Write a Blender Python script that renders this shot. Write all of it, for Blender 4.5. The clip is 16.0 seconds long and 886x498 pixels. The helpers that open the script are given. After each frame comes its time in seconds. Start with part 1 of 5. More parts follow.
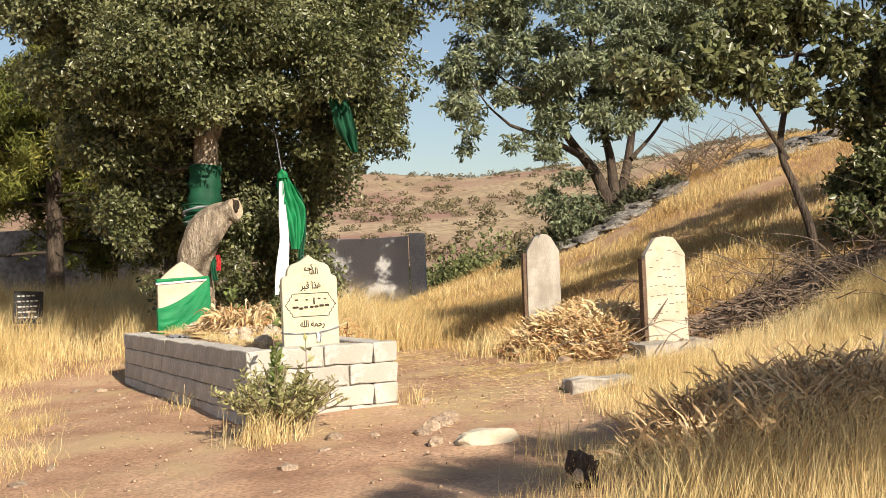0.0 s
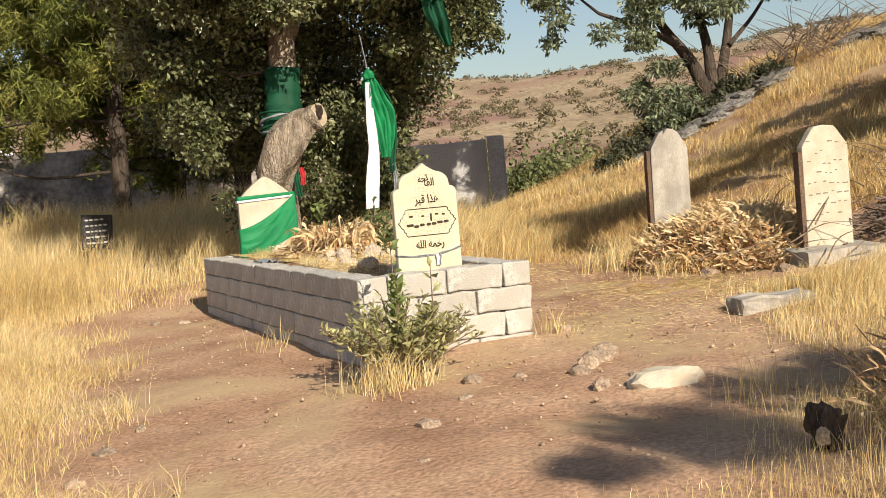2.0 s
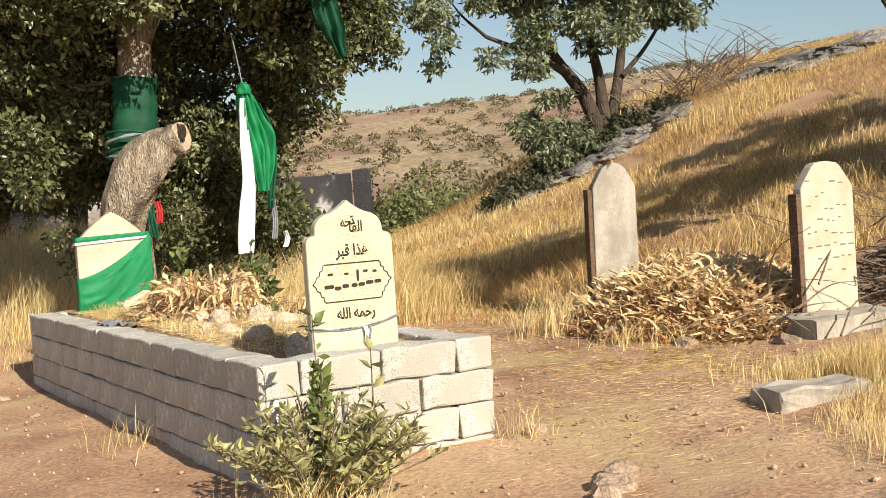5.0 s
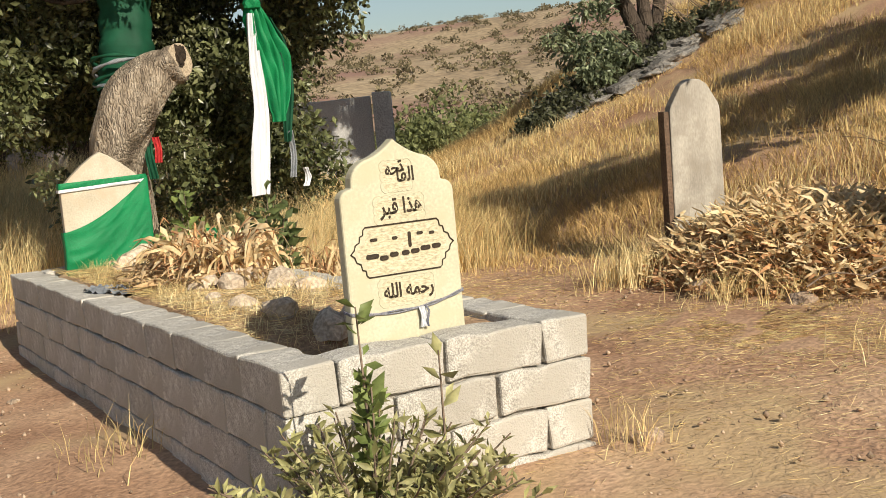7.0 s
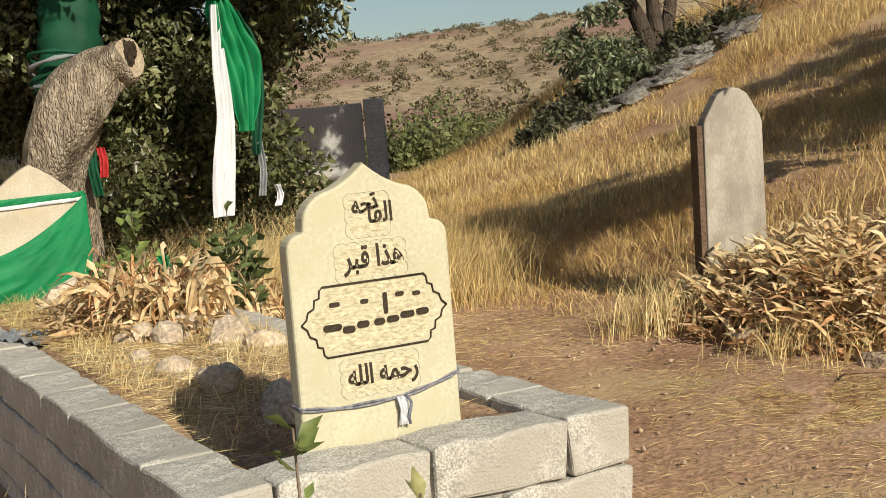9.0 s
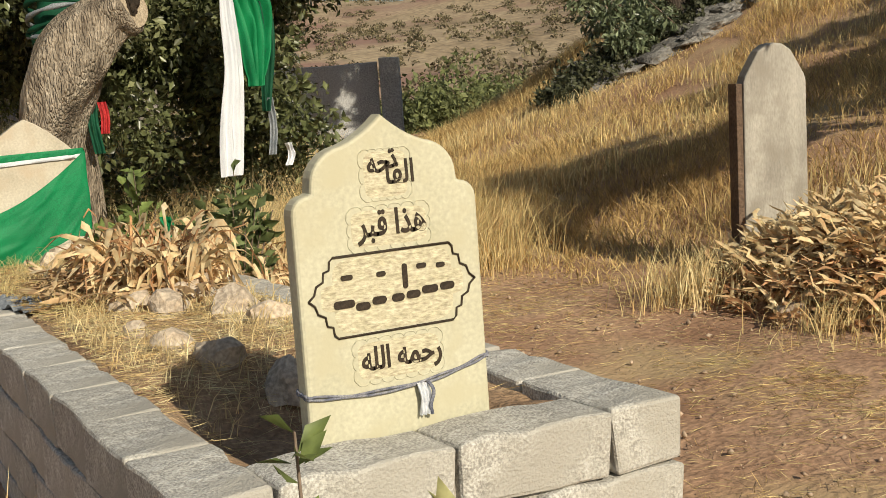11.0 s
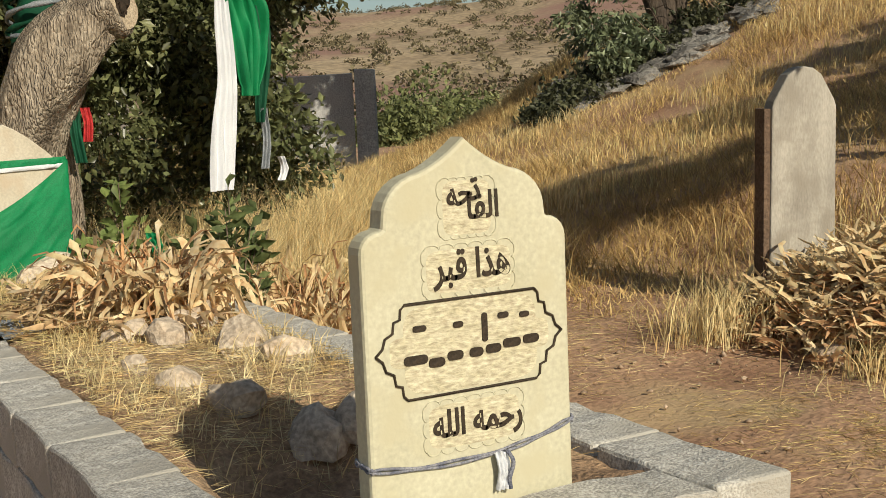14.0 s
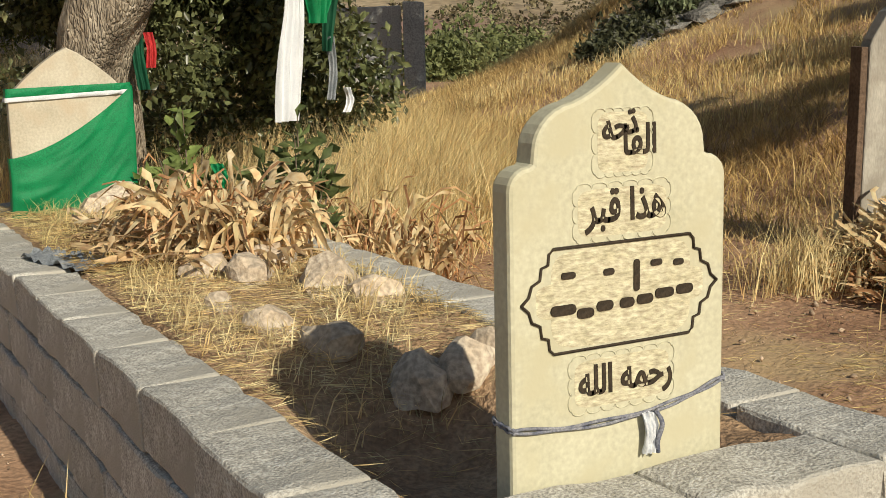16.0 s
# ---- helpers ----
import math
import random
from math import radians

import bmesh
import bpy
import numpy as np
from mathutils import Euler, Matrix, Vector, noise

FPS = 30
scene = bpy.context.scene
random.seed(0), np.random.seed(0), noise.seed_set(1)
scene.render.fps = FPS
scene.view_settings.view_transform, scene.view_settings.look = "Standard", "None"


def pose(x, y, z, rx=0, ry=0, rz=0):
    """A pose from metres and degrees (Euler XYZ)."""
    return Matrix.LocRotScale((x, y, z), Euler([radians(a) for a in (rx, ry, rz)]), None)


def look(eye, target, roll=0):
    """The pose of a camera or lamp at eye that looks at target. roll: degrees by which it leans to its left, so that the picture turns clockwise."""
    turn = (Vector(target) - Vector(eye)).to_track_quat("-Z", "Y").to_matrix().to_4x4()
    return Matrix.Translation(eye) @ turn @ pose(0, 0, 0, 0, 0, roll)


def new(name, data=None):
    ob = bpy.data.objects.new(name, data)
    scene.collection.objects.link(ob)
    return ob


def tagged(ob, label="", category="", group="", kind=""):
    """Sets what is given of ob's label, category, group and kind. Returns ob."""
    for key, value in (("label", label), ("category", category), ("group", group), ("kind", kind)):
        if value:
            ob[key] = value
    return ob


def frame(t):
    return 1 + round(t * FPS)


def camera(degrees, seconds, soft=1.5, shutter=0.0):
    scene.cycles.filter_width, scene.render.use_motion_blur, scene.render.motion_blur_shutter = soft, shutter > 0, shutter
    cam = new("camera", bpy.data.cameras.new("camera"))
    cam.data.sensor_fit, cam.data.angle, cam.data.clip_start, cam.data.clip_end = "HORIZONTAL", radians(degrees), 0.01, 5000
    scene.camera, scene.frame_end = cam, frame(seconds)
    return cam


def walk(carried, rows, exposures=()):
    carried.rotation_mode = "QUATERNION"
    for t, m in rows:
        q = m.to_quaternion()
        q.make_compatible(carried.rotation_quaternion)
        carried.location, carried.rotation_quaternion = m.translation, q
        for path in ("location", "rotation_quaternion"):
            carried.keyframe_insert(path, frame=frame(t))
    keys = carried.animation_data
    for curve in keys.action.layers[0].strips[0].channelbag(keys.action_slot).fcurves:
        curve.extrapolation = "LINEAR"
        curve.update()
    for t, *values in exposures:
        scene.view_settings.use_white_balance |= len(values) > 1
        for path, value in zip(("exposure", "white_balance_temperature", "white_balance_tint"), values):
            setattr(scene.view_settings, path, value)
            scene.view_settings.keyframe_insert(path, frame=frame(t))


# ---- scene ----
cam = camera(39.6, 16.0, 0.85)
PATH = [
    (0, (-2.467, -8.817, 1.026), (-1.624, -7.003, 1.061), -2.6),
    (0.5, (-2.528, -8.452, 1.059), (-1.707, -6.628, 1.067), -2.8),
    (1, (-2.466, -8.039, 1.043), (-1.778, -6.162, 1.024), -3.3),
    (1.5, (-2.403, -7.679, 1.039), (-1.729, -5.799, 0.94), -4.6),
    (2, (-2.351, -7.302, 1.082), (-1.604, -5.45, 0.968), -4.9),
    (2.5, (-2.213, -6.876, 1.124), (-1.366, -5.068, 1.012), -5.7),
    (3, (-2.152, -6.515, 1.157), (-1.174, -4.771, 1.084), -6.7),
    (3.5, (-2.105, -6.185, 1.175), (-1.081, -4.469, 1.112), -6.7),
    (4, (-2.005, -5.76, 1.23), (-0.999, -4.032, 1.279), -6.4),
    (4.5, (-1.992, -5.41, 1.195), (-0.976, -3.688, 1.229), -4.1),
    (5, (-1.894, -5.034, 1.153), (-0.907, -3.297, 1.077), -3.9),
    (5.2, (-1.825, -4.882, 1.163), (-0.867, -3.132, 1.029), -3.7),
    (7.3, (-1.296, -3.483, 1.24), (-0.329, -1.745, 1.026), -5.8),
    (7.5, (-1.25, -3.37, 1.247), (-0.265, -1.643, 1.03), -5.9),
    (8, (-1.049, -3.035, 1.276), (-0.075, -1.292, 1.158), -5.6),
    (8.2, (-0.976, -2.927, 1.272), (-0.018, -1.177, 1.138), -5.4),
    (10.3, (-0.581, -2.25, 1.231), (0.398, -0.52, 1.018), -3.7),
    (10.5, (-0.581, -2.228, 1.225), (0.395, -0.495, 1.008), -3.8),
    (11, (-0.577, -2.211, 1.229), (0.357, -0.46, 0.979), -4.1),
    (11.5, (-0.562, -2.214, 1.243), (0.336, -0.443, 0.998), -4.5),
    (12, (-0.549, -2.213, 1.24), (0.34, -0.438, 0.997), -5.1),
    (12.5, (-0.557, -2.181, 1.233), (0.329, -0.405, 0.982), -5.2),
    (13, (-0.62, -2.055, 1.237), (0.384, -0.343, 0.985), -4.3),
    (13.5, (-0.641, -1.907, 1.249), (0.436, -0.241, 0.995), -2.9),
    (14, (-0.596, -1.735, 1.254), (0.4, -0.017, 1.022), -2.4),
    (14.5, (-0.553, -1.649, 1.19), (0.427, 0.057, 0.83), -1.7),
    (15, (-0.518, -1.639, 1.184), (0.509, 0.033, 0.801), -1.0),
    (15.5, (-0.528, -1.629, 1.197), (0.482, 0.052, 0.804), -1.1),
    (16, (-0.657, -1.448, 1.234), (0.283, 0.287, 0.903), -1.3),
]
walk(cam, [(t, look(eye, target, roll)) for t, eye, target, roll in PATH],
     [(0, 0.57, 6750, 12), (1.2, 0.52, 6730, 12), (2.2, 0.4, 6700, 11), (3.1, 0.38, 6680, 11), (4.0, 0.56, 6660, 10), (5.2, 0.54, 6650, 10), (7.5, 0.16, 6650, 8), (8.2, 0.12, 6650, 7), (10.5, -0.02, 6700, 6), (16, -0.1, 6650, 5)])

# ---- light ----
world = bpy.data.worlds.new("sky")
scene.world = world
world.use_nodes = True
_wn = world.node_tree.nodes
sky = _wn.new("ShaderNodeTexSky")
sky.sky_type, sky.sun_disc = "NISHITA", False
sky.sun_elevation, sky.sun_rotation = radians(30), radians(177)
sky.air_density, sky.dust_density, sky.ozone_density = 1.0, 1.0, 1.0
world.node_tree.links.new(sky.outputs[0], _wn["Background"].inputs["Color"])
_wn["Background"].inputs["Strength"].default_value = 0.074
sun = new("sun", bpy.data.lights.new("sun", "SUN"))
sun.data.energy, sun.data.angle, sun.data.color = 5.0, radians(0.55), (1.0, 0.9, 0.75)
SUN_WAY = Vector((-0.06, 1.0, -0.58))
sun.matrix_world = Matrix.Translation((0, -20, 20)) @ SUN_WAY.to_track_quat("-Z", "Y").to_matrix().to_4x4()


# ---- materials ----
def material(name, colours, scale=4.0, rough=0.85, bump=0.3, fine=60.0, detail=6.0, island=0.0, per_object=0.0, stretch=(1, 1, 1), patch=0.0, patch_colour=(0.3, 0.2, 0.12), depth=0.02, translucent=0.0, spec=0.3, cracks=0.0, speck=0.3):
    """A surface with broad patches, fine grain and relief; island and per_object vary the brightness piece by piece."""
    m = bpy.data.materials.new(name)
    m.use_nodes = True
    n, l = m.node_tree.nodes, m.node_tree.links
    b = n["Principled BSDF"]
    tc, mp = n.new("ShaderNodeTexCoord"), n.new("ShaderNodeMapping")
    mp.inputs["Scale"].default_value = stretch
    l.new(tc.outputs["Object"], mp.inputs["Vector"])
    broad, grain = n.new("ShaderNodeTexNoise"), n.new("ShaderNodeTexNoise")
    broad.inputs["Scale"].default_value, broad.inputs["Detail"].default_value = scale, detail
    grain.inputs["Scale"].default_value, grain.inputs["Detail"].default_value = fine, 4.0
    l.new(mp.outputs[0], broad.inputs["Vector"])
    l.new(mp.outputs[0], grain.inputs["Vector"])
    ramp = n.new("ShaderNodeValToRGB")
    els = ramp.color_ramp.elements
    els[0].position, els[1].position = 0.3, 0.7
    els[0].color, els[1].color = (*colours[0], 1), (*colours[-1], 1)
    for k, c in enumerate(colours[1:-1]):
        els.new(0.3 + 0.4 * (k + 1) / (len(colours) - 1)).color = (*c, 1)
    l.new(broad.outputs[0], ramp.inputs[0])
    mix = n.new("ShaderNodeMix")
    mix.data_type, mix.blend_type = "RGBA", "OVERLAY"
    mix.inputs[0].default_value = 0.45
    l.new(ramp.outputs[0], mix.inputs[6])
    hard = n.new("ShaderNodeMapRange")
    hard.inputs[1].default_value, hard.inputs[2].default_value = 0.5 - speck / 2, 0.5 + speck / 2
    hard.inputs[3].default_value, hard.inputs[4].default_value = 0.2, 0.8
    l.new(grain.outputs[0], hard.inputs[0])
    l.new(hard.outputs[0], mix.inputs[7])
    last = mix.outputs[2]
    if patch:
        big, thr, pm = n.new("ShaderNodeTexNoise"), n.new("ShaderNodeValToRGB"), n.new("ShaderNodeMix")
        big.inputs["Scale"].default_value, big.inputs["Detail"].default_value = patch, 8.0
        l.new(tc.outputs["Object"], big.inputs["Vector"])
        thr.color_ramp.elements[0].position, thr.color_ramp.elements[1].position = 0.5, 0.62
        l.new(big.outputs[0], thr.inputs[0])
        pm.data_type = "RGBA"
        l.new(thr.outputs[0], pm.inputs[0])
        l.new(last, pm.inputs[6])
        pm.inputs[7].default_value = (*patch_colour, 1)
        last = pm.outputs[2]
    if island or per_object:
        src = n.new("ShaderNodeNewGeometry").outputs["Random Per Island"] if island else n.new("ShaderNodeObjectInfo").outputs["Random"]
        amount = island or per_object
        rng, hsv = n.new("ShaderNodeMapRange"), n.new("ShaderNodeHueSaturation")
        rng.inputs[3].default_value, rng.inputs[4].default_value = 1 - amount, 1 + amount
        l.new(src, rng.inputs[0])
        l.new(rng.outputs[0], hsv.inputs["Value"])
        l.new(last, hsv.inputs["Color"])
        last = hsv.outputs[0]
    l.new(last, b.inputs["Base Color"])
    b.inputs["Roughness"].default_value = rough
    b.inputs["Specular IOR Level"].default_value = spec
    if bump:
        bp = n.new("ShaderNodeBump")
        bp.inputs["Strength"].default_value, bp.inputs["Distance"].default_value = bump, depth
        add = n.new("ShaderNodeMath")
        add.operation = "ADD"
        l.new(broad.outputs[0], add.inputs[0])
        l.new(grain.outputs[0], add.inputs[1])
        height = add.outputs[0]
        if cracks:
            vo, mul = n.new("ShaderNodeTexVoronoi"), n.new("ShaderNodeMath")
            vo.feature = "DISTANCE_TO_EDGE"
            vo.inputs["Scale"].default_value = cracks
            l.new(mp.outputs[0], vo.inputs["Vector"])
            cut = n.new("ShaderNodeMapRange")
            cut.inputs[1].default_value, cut.inputs[2].default_value = 0.0, 0.22
            l.new(vo.outputs["Distance"], cut.inputs[0])
            mul.operation = "MULTIPLY_ADD"
            mul.inputs[1].default_value = 0.32
            l.new(cut.outputs[0], mul.inputs[0])
            l.new(height, mul.inputs[2])
            height = mul.outputs[0]
        l.new(height, bp.inputs["Height"])
        l.new(bp.outputs[0], b.inputs["Normal"])
    if translucent:
        tr, sh = n.new("ShaderNodeBsdfTranslucent"), n.new("ShaderNodeMixShader")
        l.new(last, tr.inputs["Color"])
        sh.inputs[0].default_value = translucent
        l.new(b.outputs[0], sh.inputs[1])
        l.new(tr.outputs[0], sh.inputs[2])
        l.new(sh.outputs[0], n["Material Output"].inputs["Surface"])
    return m


M_DIRT = material("dry_earth", [(0.29, 0.165, 0.10), (0.41, 0.255, 0.16), (0.50, 0.34, 0.22)], 1.3, 0.95, 0.8, 38, patch=0.9, patch_colour=(0.46, 0.33, 0.19), depth=0.012, detail=12.0, speck=0.34)
M_HILL = material("far_hillside", [(0.24, 0.175, 0.105), (0.35, 0.265, 0.165), (0.43, 0.335, 0.215)], 0.05, 0.95, 0.6, 0.9, patch=0.03, patch_colour=(0.29, 0.175, 0.13), depth=0.5)
M_SOIL = material("grave_soil", [(0.32, 0.205, 0.12), (0.42, 0.28, 0.17), (0.52, 0.375, 0.235)], 5, 0.95, 0.8, 70, depth=0.02, detail=9.0)
M_BLOCK = material("concrete_block", [(0.39, 0.37, 0.33), (0.50, 0.48, 0.435), (0.60, 0.58, 0.53)], 26, 0.95, 0.75, 150, per_object=0.09, patch=3.0, patch_colour=(0.44, 0.415, 0.365), depth=0.007, speck=0.2, detail=8.0)
M_MORTAR = material("mortar", [(0.28, 0.255, 0.215), (0.40, 0.37, 0.32)], 8, 0.95, 0.6, 90, depth=0.006)
M_MARBLE = material("cream_stone", [(0.485, 0.46, 0.33), (0.525, 0.50, 0.37), (0.56, 0.535, 0.40)], 7, 0.65, 0.15, 90, depth=0.004, speck=0.9, patch=9.0, patch_colour=(0.51, 0.475, 0.335))
M_CARVED = material("carved_stone", [(0.48, 0.43, 0.29), (0.60, 0.55, 0.40)], 22, 0.75, 0.5, 60, depth=0.008, stretch=(1, 1, 2.4))
# upright streaks and dark patches: stone mottling plus painted dapples of shade
M_GREYSTONE = material("weathered_dappled_stone", [(0.26, 0.235, 0.20), (0.38, 0.35, 0.30), (0.48, 0.445, 0.385)], 6, 0.9, 0.5, 90, stretch=(1, 1, 0.4), speck=0.8, patch=5.0, patch_colour=(0.30, 0.27, 0.225), depth=0.006)
M_PALESTONE = material("pale_stone", [(0.42, 0.37, 0.28), (0.52, 0.47, 0.37), (0.58, 0.53, 0.43)], 5, 0.8, 0.4, 90, speck=0.9, patch=6.0, patch_colour=(0.5, 0.42, 0.31), depth=0.005)
M_ROCK = material("rock", [(0.28, 0.20, 0.14), (0.38, 0.29, 0.21), (0.46, 0.37, 0.28)], 5, 0.9, 0.7, 60, per_object=0.2, depth=0.02)
M_PALEROCK = material("pale_rock", [(0.40, 0.31, 0.22), (0.52, 0.43, 0.33), (0.60, 0.52, 0.42)], 7, 0.9, 0.6, 60, per_object=0.18, depth=0.012)
M_SLATE = material("grey_outcrop", [(0.09, 0.085, 0.08), (0.19, 0.18, 0.165), (0.30, 0.285, 0.26)], 1.6, 0.9, 0.9, 22, depth=0.06)
M_INK = material("black_paint", [(0.025, 0.018, 0.012), (0.05, 0.035, 0.022)], 30, 0.7, 0.2, 150)
M_GREYINK = material("faded_paint", [(0.16, 0.13, 0.10), (0.26, 0.22, 0.18)], 30, 0.8, 0.2, 150)
M_BARK = material("bark", [(0.17, 0.135, 0.1), (0.34, 0.28, 0.21), (0.48, 0.41, 0.32)], 11, 0.95, 1.0, 55, stretch=(1, 1, 0.22), depth=0.03, cracks=62)
M_DARKBARK = material("dark_bark", [(0.045, 0.034, 0.027), (0.10, 0.077, 0.058)], 9, 0.95, 1.0, 42, stretch=(1, 1, 0.25), depth=0.04)
M_CUTWOOD = material("weathered_wood", [(0.34, 0.27, 0.19), (0.48, 0.40, 0.29)], 20, 0.9, 0.5, 90, depth=0.01)
# near-black, paints the shade inside the limb's hollow
M_HOLLOW = material("hollow_shade", [(0.02, 0.015, 0.01), (0.05, 0.035, 0.025)], 12, 0.95, 0.6, 50)
M_OAK = material("oak_leaf", [(0.075, 0.09, 0.035), (0.135, 0.15, 0.066), (0.235, 0.24, 0.125)], 1.6, 0.34, 0.0, 30, island=0.65, translucent=0.25, spec=0.5)
M_GREYLEAF = material("grey_green_leaf", [(0.12, 0.15, 0.08), (0.20, 0.235, 0.135), (0.28, 0.31, 0.19)], 1.4, 0.33, 0.0, 30, island=0.55, translucent=0.33, spec=0.5)
M_PINE = material("pine_needle", [(0.10, 0.13, 0.03), (0.20, 0.22, 0.05), (0.32, 0.30, 0.075)], 0.8, 0.6, 0.0, 30, island=0.4, translucent=0.25)
M_SHRUB = material("shrub_leaf", [(0.25, 0.26, 0.10), (0.40, 0.39, 0.18), (0.52, 0.49, 0.27)], 6, 0.5, 0.0, 30, island=0.4, translucent=0.35)
M_WEED = material("weed_leaf", [(0.12, 0.17, 0.05), (0.25, 0.31, 0.10)], 6, 0.5, 0.0, 30, island=0.4, translucent=0.3)
M_FARBUSH = material("far_bush", [(0.10, 0.085, 0.05), (0.16, 0.135, 0.075)], 0.5, 0.9, 0.0, 5, island=0.4)
M_VALLEY = material("valley_bush_leaf", [(0.09, 0.11, 0.04), (0.16, 0.18, 0.07), (0.23, 0.24, 0.10)], 0.6, 0.6, 0.0, 20, island=0.45, translucent=0.25)
M_STRAW = material("dry_grass", [(0.55, 0.40, 0.17), (0.68, 0.53, 0.26), (0.76, 0.63, 0.36)], 0.7, 0.7, 0.0, 12, island=0.4, translucent=0.3)
M_RUSTGRASS = material("hill_grass", [(0.40, 0.25, 0.10), (0.57, 0.41, 0.18), (0.68, 0.53, 0.27)], 0.5, 0.75, 0.0, 12, island=0.4, translucent=0.25)
M_DRYLEAF = material("dry_blade_leaf", [(0.42, 0.26, 0.13), (0.60, 0.43, 0.24), (0.72, 0.57, 0.37)], 2.5, 0.7, 0.0, 25, island=0.4, translucent=0.25)
M_RUSTLEAF = material("russet_leaf", [(0.26, 0.12, 0.05), (0.42, 0.23, 0.11), (0.55, 0.35, 0.19)], 2.5, 0.75, 0.0, 25, island=0.45, translucent=0.2)
M_PALELEAF = material("pale_blade_leaf", [(0.58, 0.40, 0.20), (0.72, 0.55, 0.31), (0.80, 0.66, 0.43)], 3.0, 0.65, 0.0, 25, island=0.3, translucent=0.3)
M_SAPLING = material("sapling_leaf", [(0.07, 0.10, 0.04), (0.14, 0.18, 0.07), (0.22, 0.25, 0.11)], 6, 0.45, 0.0, 30, island=0.4, translucent=0.3)
M_TWIG = material("dead_twig", [(0.12, 0.085, 0.06), (0.26, 0.20, 0.15)], 6, 0.9, 0.3, 60)
M_GREEN = material("green_cloth", [(0.004, 0.17, 0.06), (0.008, 0.25, 0.09)], 5, 0.6, 0.25, 220, depth=0.004, translucent=0.12)
M_DARKGREEN = material("dark_green_cloth", [(0.005, 0.05, 0.025), (0.01, 0.10, 0.05)], 5, 0.7, 0.25, 220, depth=0.004, translucent=0.12)
M_WHITE = material("white_cloth", [(0.68, 0.70, 0.74), (0.80, 0.82, 0.86)], 6, 0.7, 0.25, 200, depth=0.004, translucent=0.15)
M_RED = material("red_cloth", [(0.35, 0.02, 0.025), (0.5, 0.04, 0.04)], 8, 0.7, 0.2, 150)
M_GREYRAG = material("grey_rag", [(0.16, 0.18, 0.20), (0.32, 0.34, 0.36)], 9, 0.8, 0.3, 150)
M_ROPE = material("blue_grey_cord", [(0.10, 0.11, 0.16), (0.32, 0.32, 0.34)], 60, 0.8, 0.3, 250)
M_WALL = material("cement_wall", [(0.36, 0.36, 0.36), (0.50, 0.50, 0.49)], 1.2, 0.9, 0.3, 40, patch=0.6, patch_colour=(0.42, 0.41, 0.40))
M_RUBBLE = material("rubble_wall", [(0.16, 0.14, 0.125), (0.30, 0.27, 0.245), (0.42, 0.39, 0.35)], 1.6, 0.95, 1.0, 9, depth=0.06)
M_SIGN = material("black_plate", [(0.012, 0.012, 0.013), (0.03, 0.03, 0.032)], 12, 0.45, 0.1, 80)
M_SIGNTEXT = material("pale_lettering", [(0.42, 0.42, 0.40), (0.55, 0.55, 0.52)], 20, 0.7, 0.1, 80)
M_STEEL = material("grey_post", [(0.22, 0.21, 0.19), (0.34, 0.32, 0.29)], 8, 0.8, 0.2, 60)
# dark brown that paints shade onto the headstones' left edges
M_SIDESHADE = material("shaded_side", [(0.10, 0.065, 0.045), (0.18, 0.12, 0.08)], 6, 0.9, 0.4, 60)


# ---- shared shapes ----
rng = np.random.default_rng(7)


def fast_mesh(name, v, f, mat, smooth=False):
    """A mesh from arrays of points and of faces that all have the same number of corners."""
    me = bpy.data.meshes.new(name)
    v, f = np.asarray(v, np.float32), np.asarray(f, np.int32)
    me.vertices.add(len(v))
    me.vertices.foreach_set("co", v.ravel())
    me.loops.add(f.size)
    me.loops.foreach_set("vertex_index", f.ravel())
    me.polygons.add(len(f))
    me.polygons.foreach_set("loop_start", np.arange(0, f.size, f.shape[1], dtype=np.int32))
    if smooth:
        me.polygons.foreach_set("use_smooth", np.ones(len(f), bool))
    me.update(calc_edges=True)
    me.materials.append(mat)
    return me


def part(name, me, parent=None, label="", m=None):
    """Links a mesh as one object, under a thing or a part."""
    ob = new(name, me)
    if m is not None:
        ob.matrix_basis = m
    if parent is not None:
        ob.parent = parent
    if label:
        ob["label"] = label
    return ob


def bm_mesh(name, bm, mat, smooth=False):
    me = bpy.data.meshes.new(name)
    bm.normal_update()
    if smooth:
        for f in bm.faces:
            f.smooth = True
    bm.to_mesh(me)
    bm.free()
    me.materials.append(mat)
    return me


def thing(name, label, category, at=(0, 0, 0), group="", kind="", rz=0.0):
    ob = new(name)
    ob.matrix_basis = pose(*at, 0, 0, rz)
    return tagged(ob, label, category, group, kind)


def wob(x, y, z=0.0, s=1.0):
    return noise.noise(Vector((x * s, y * s, z * s)))


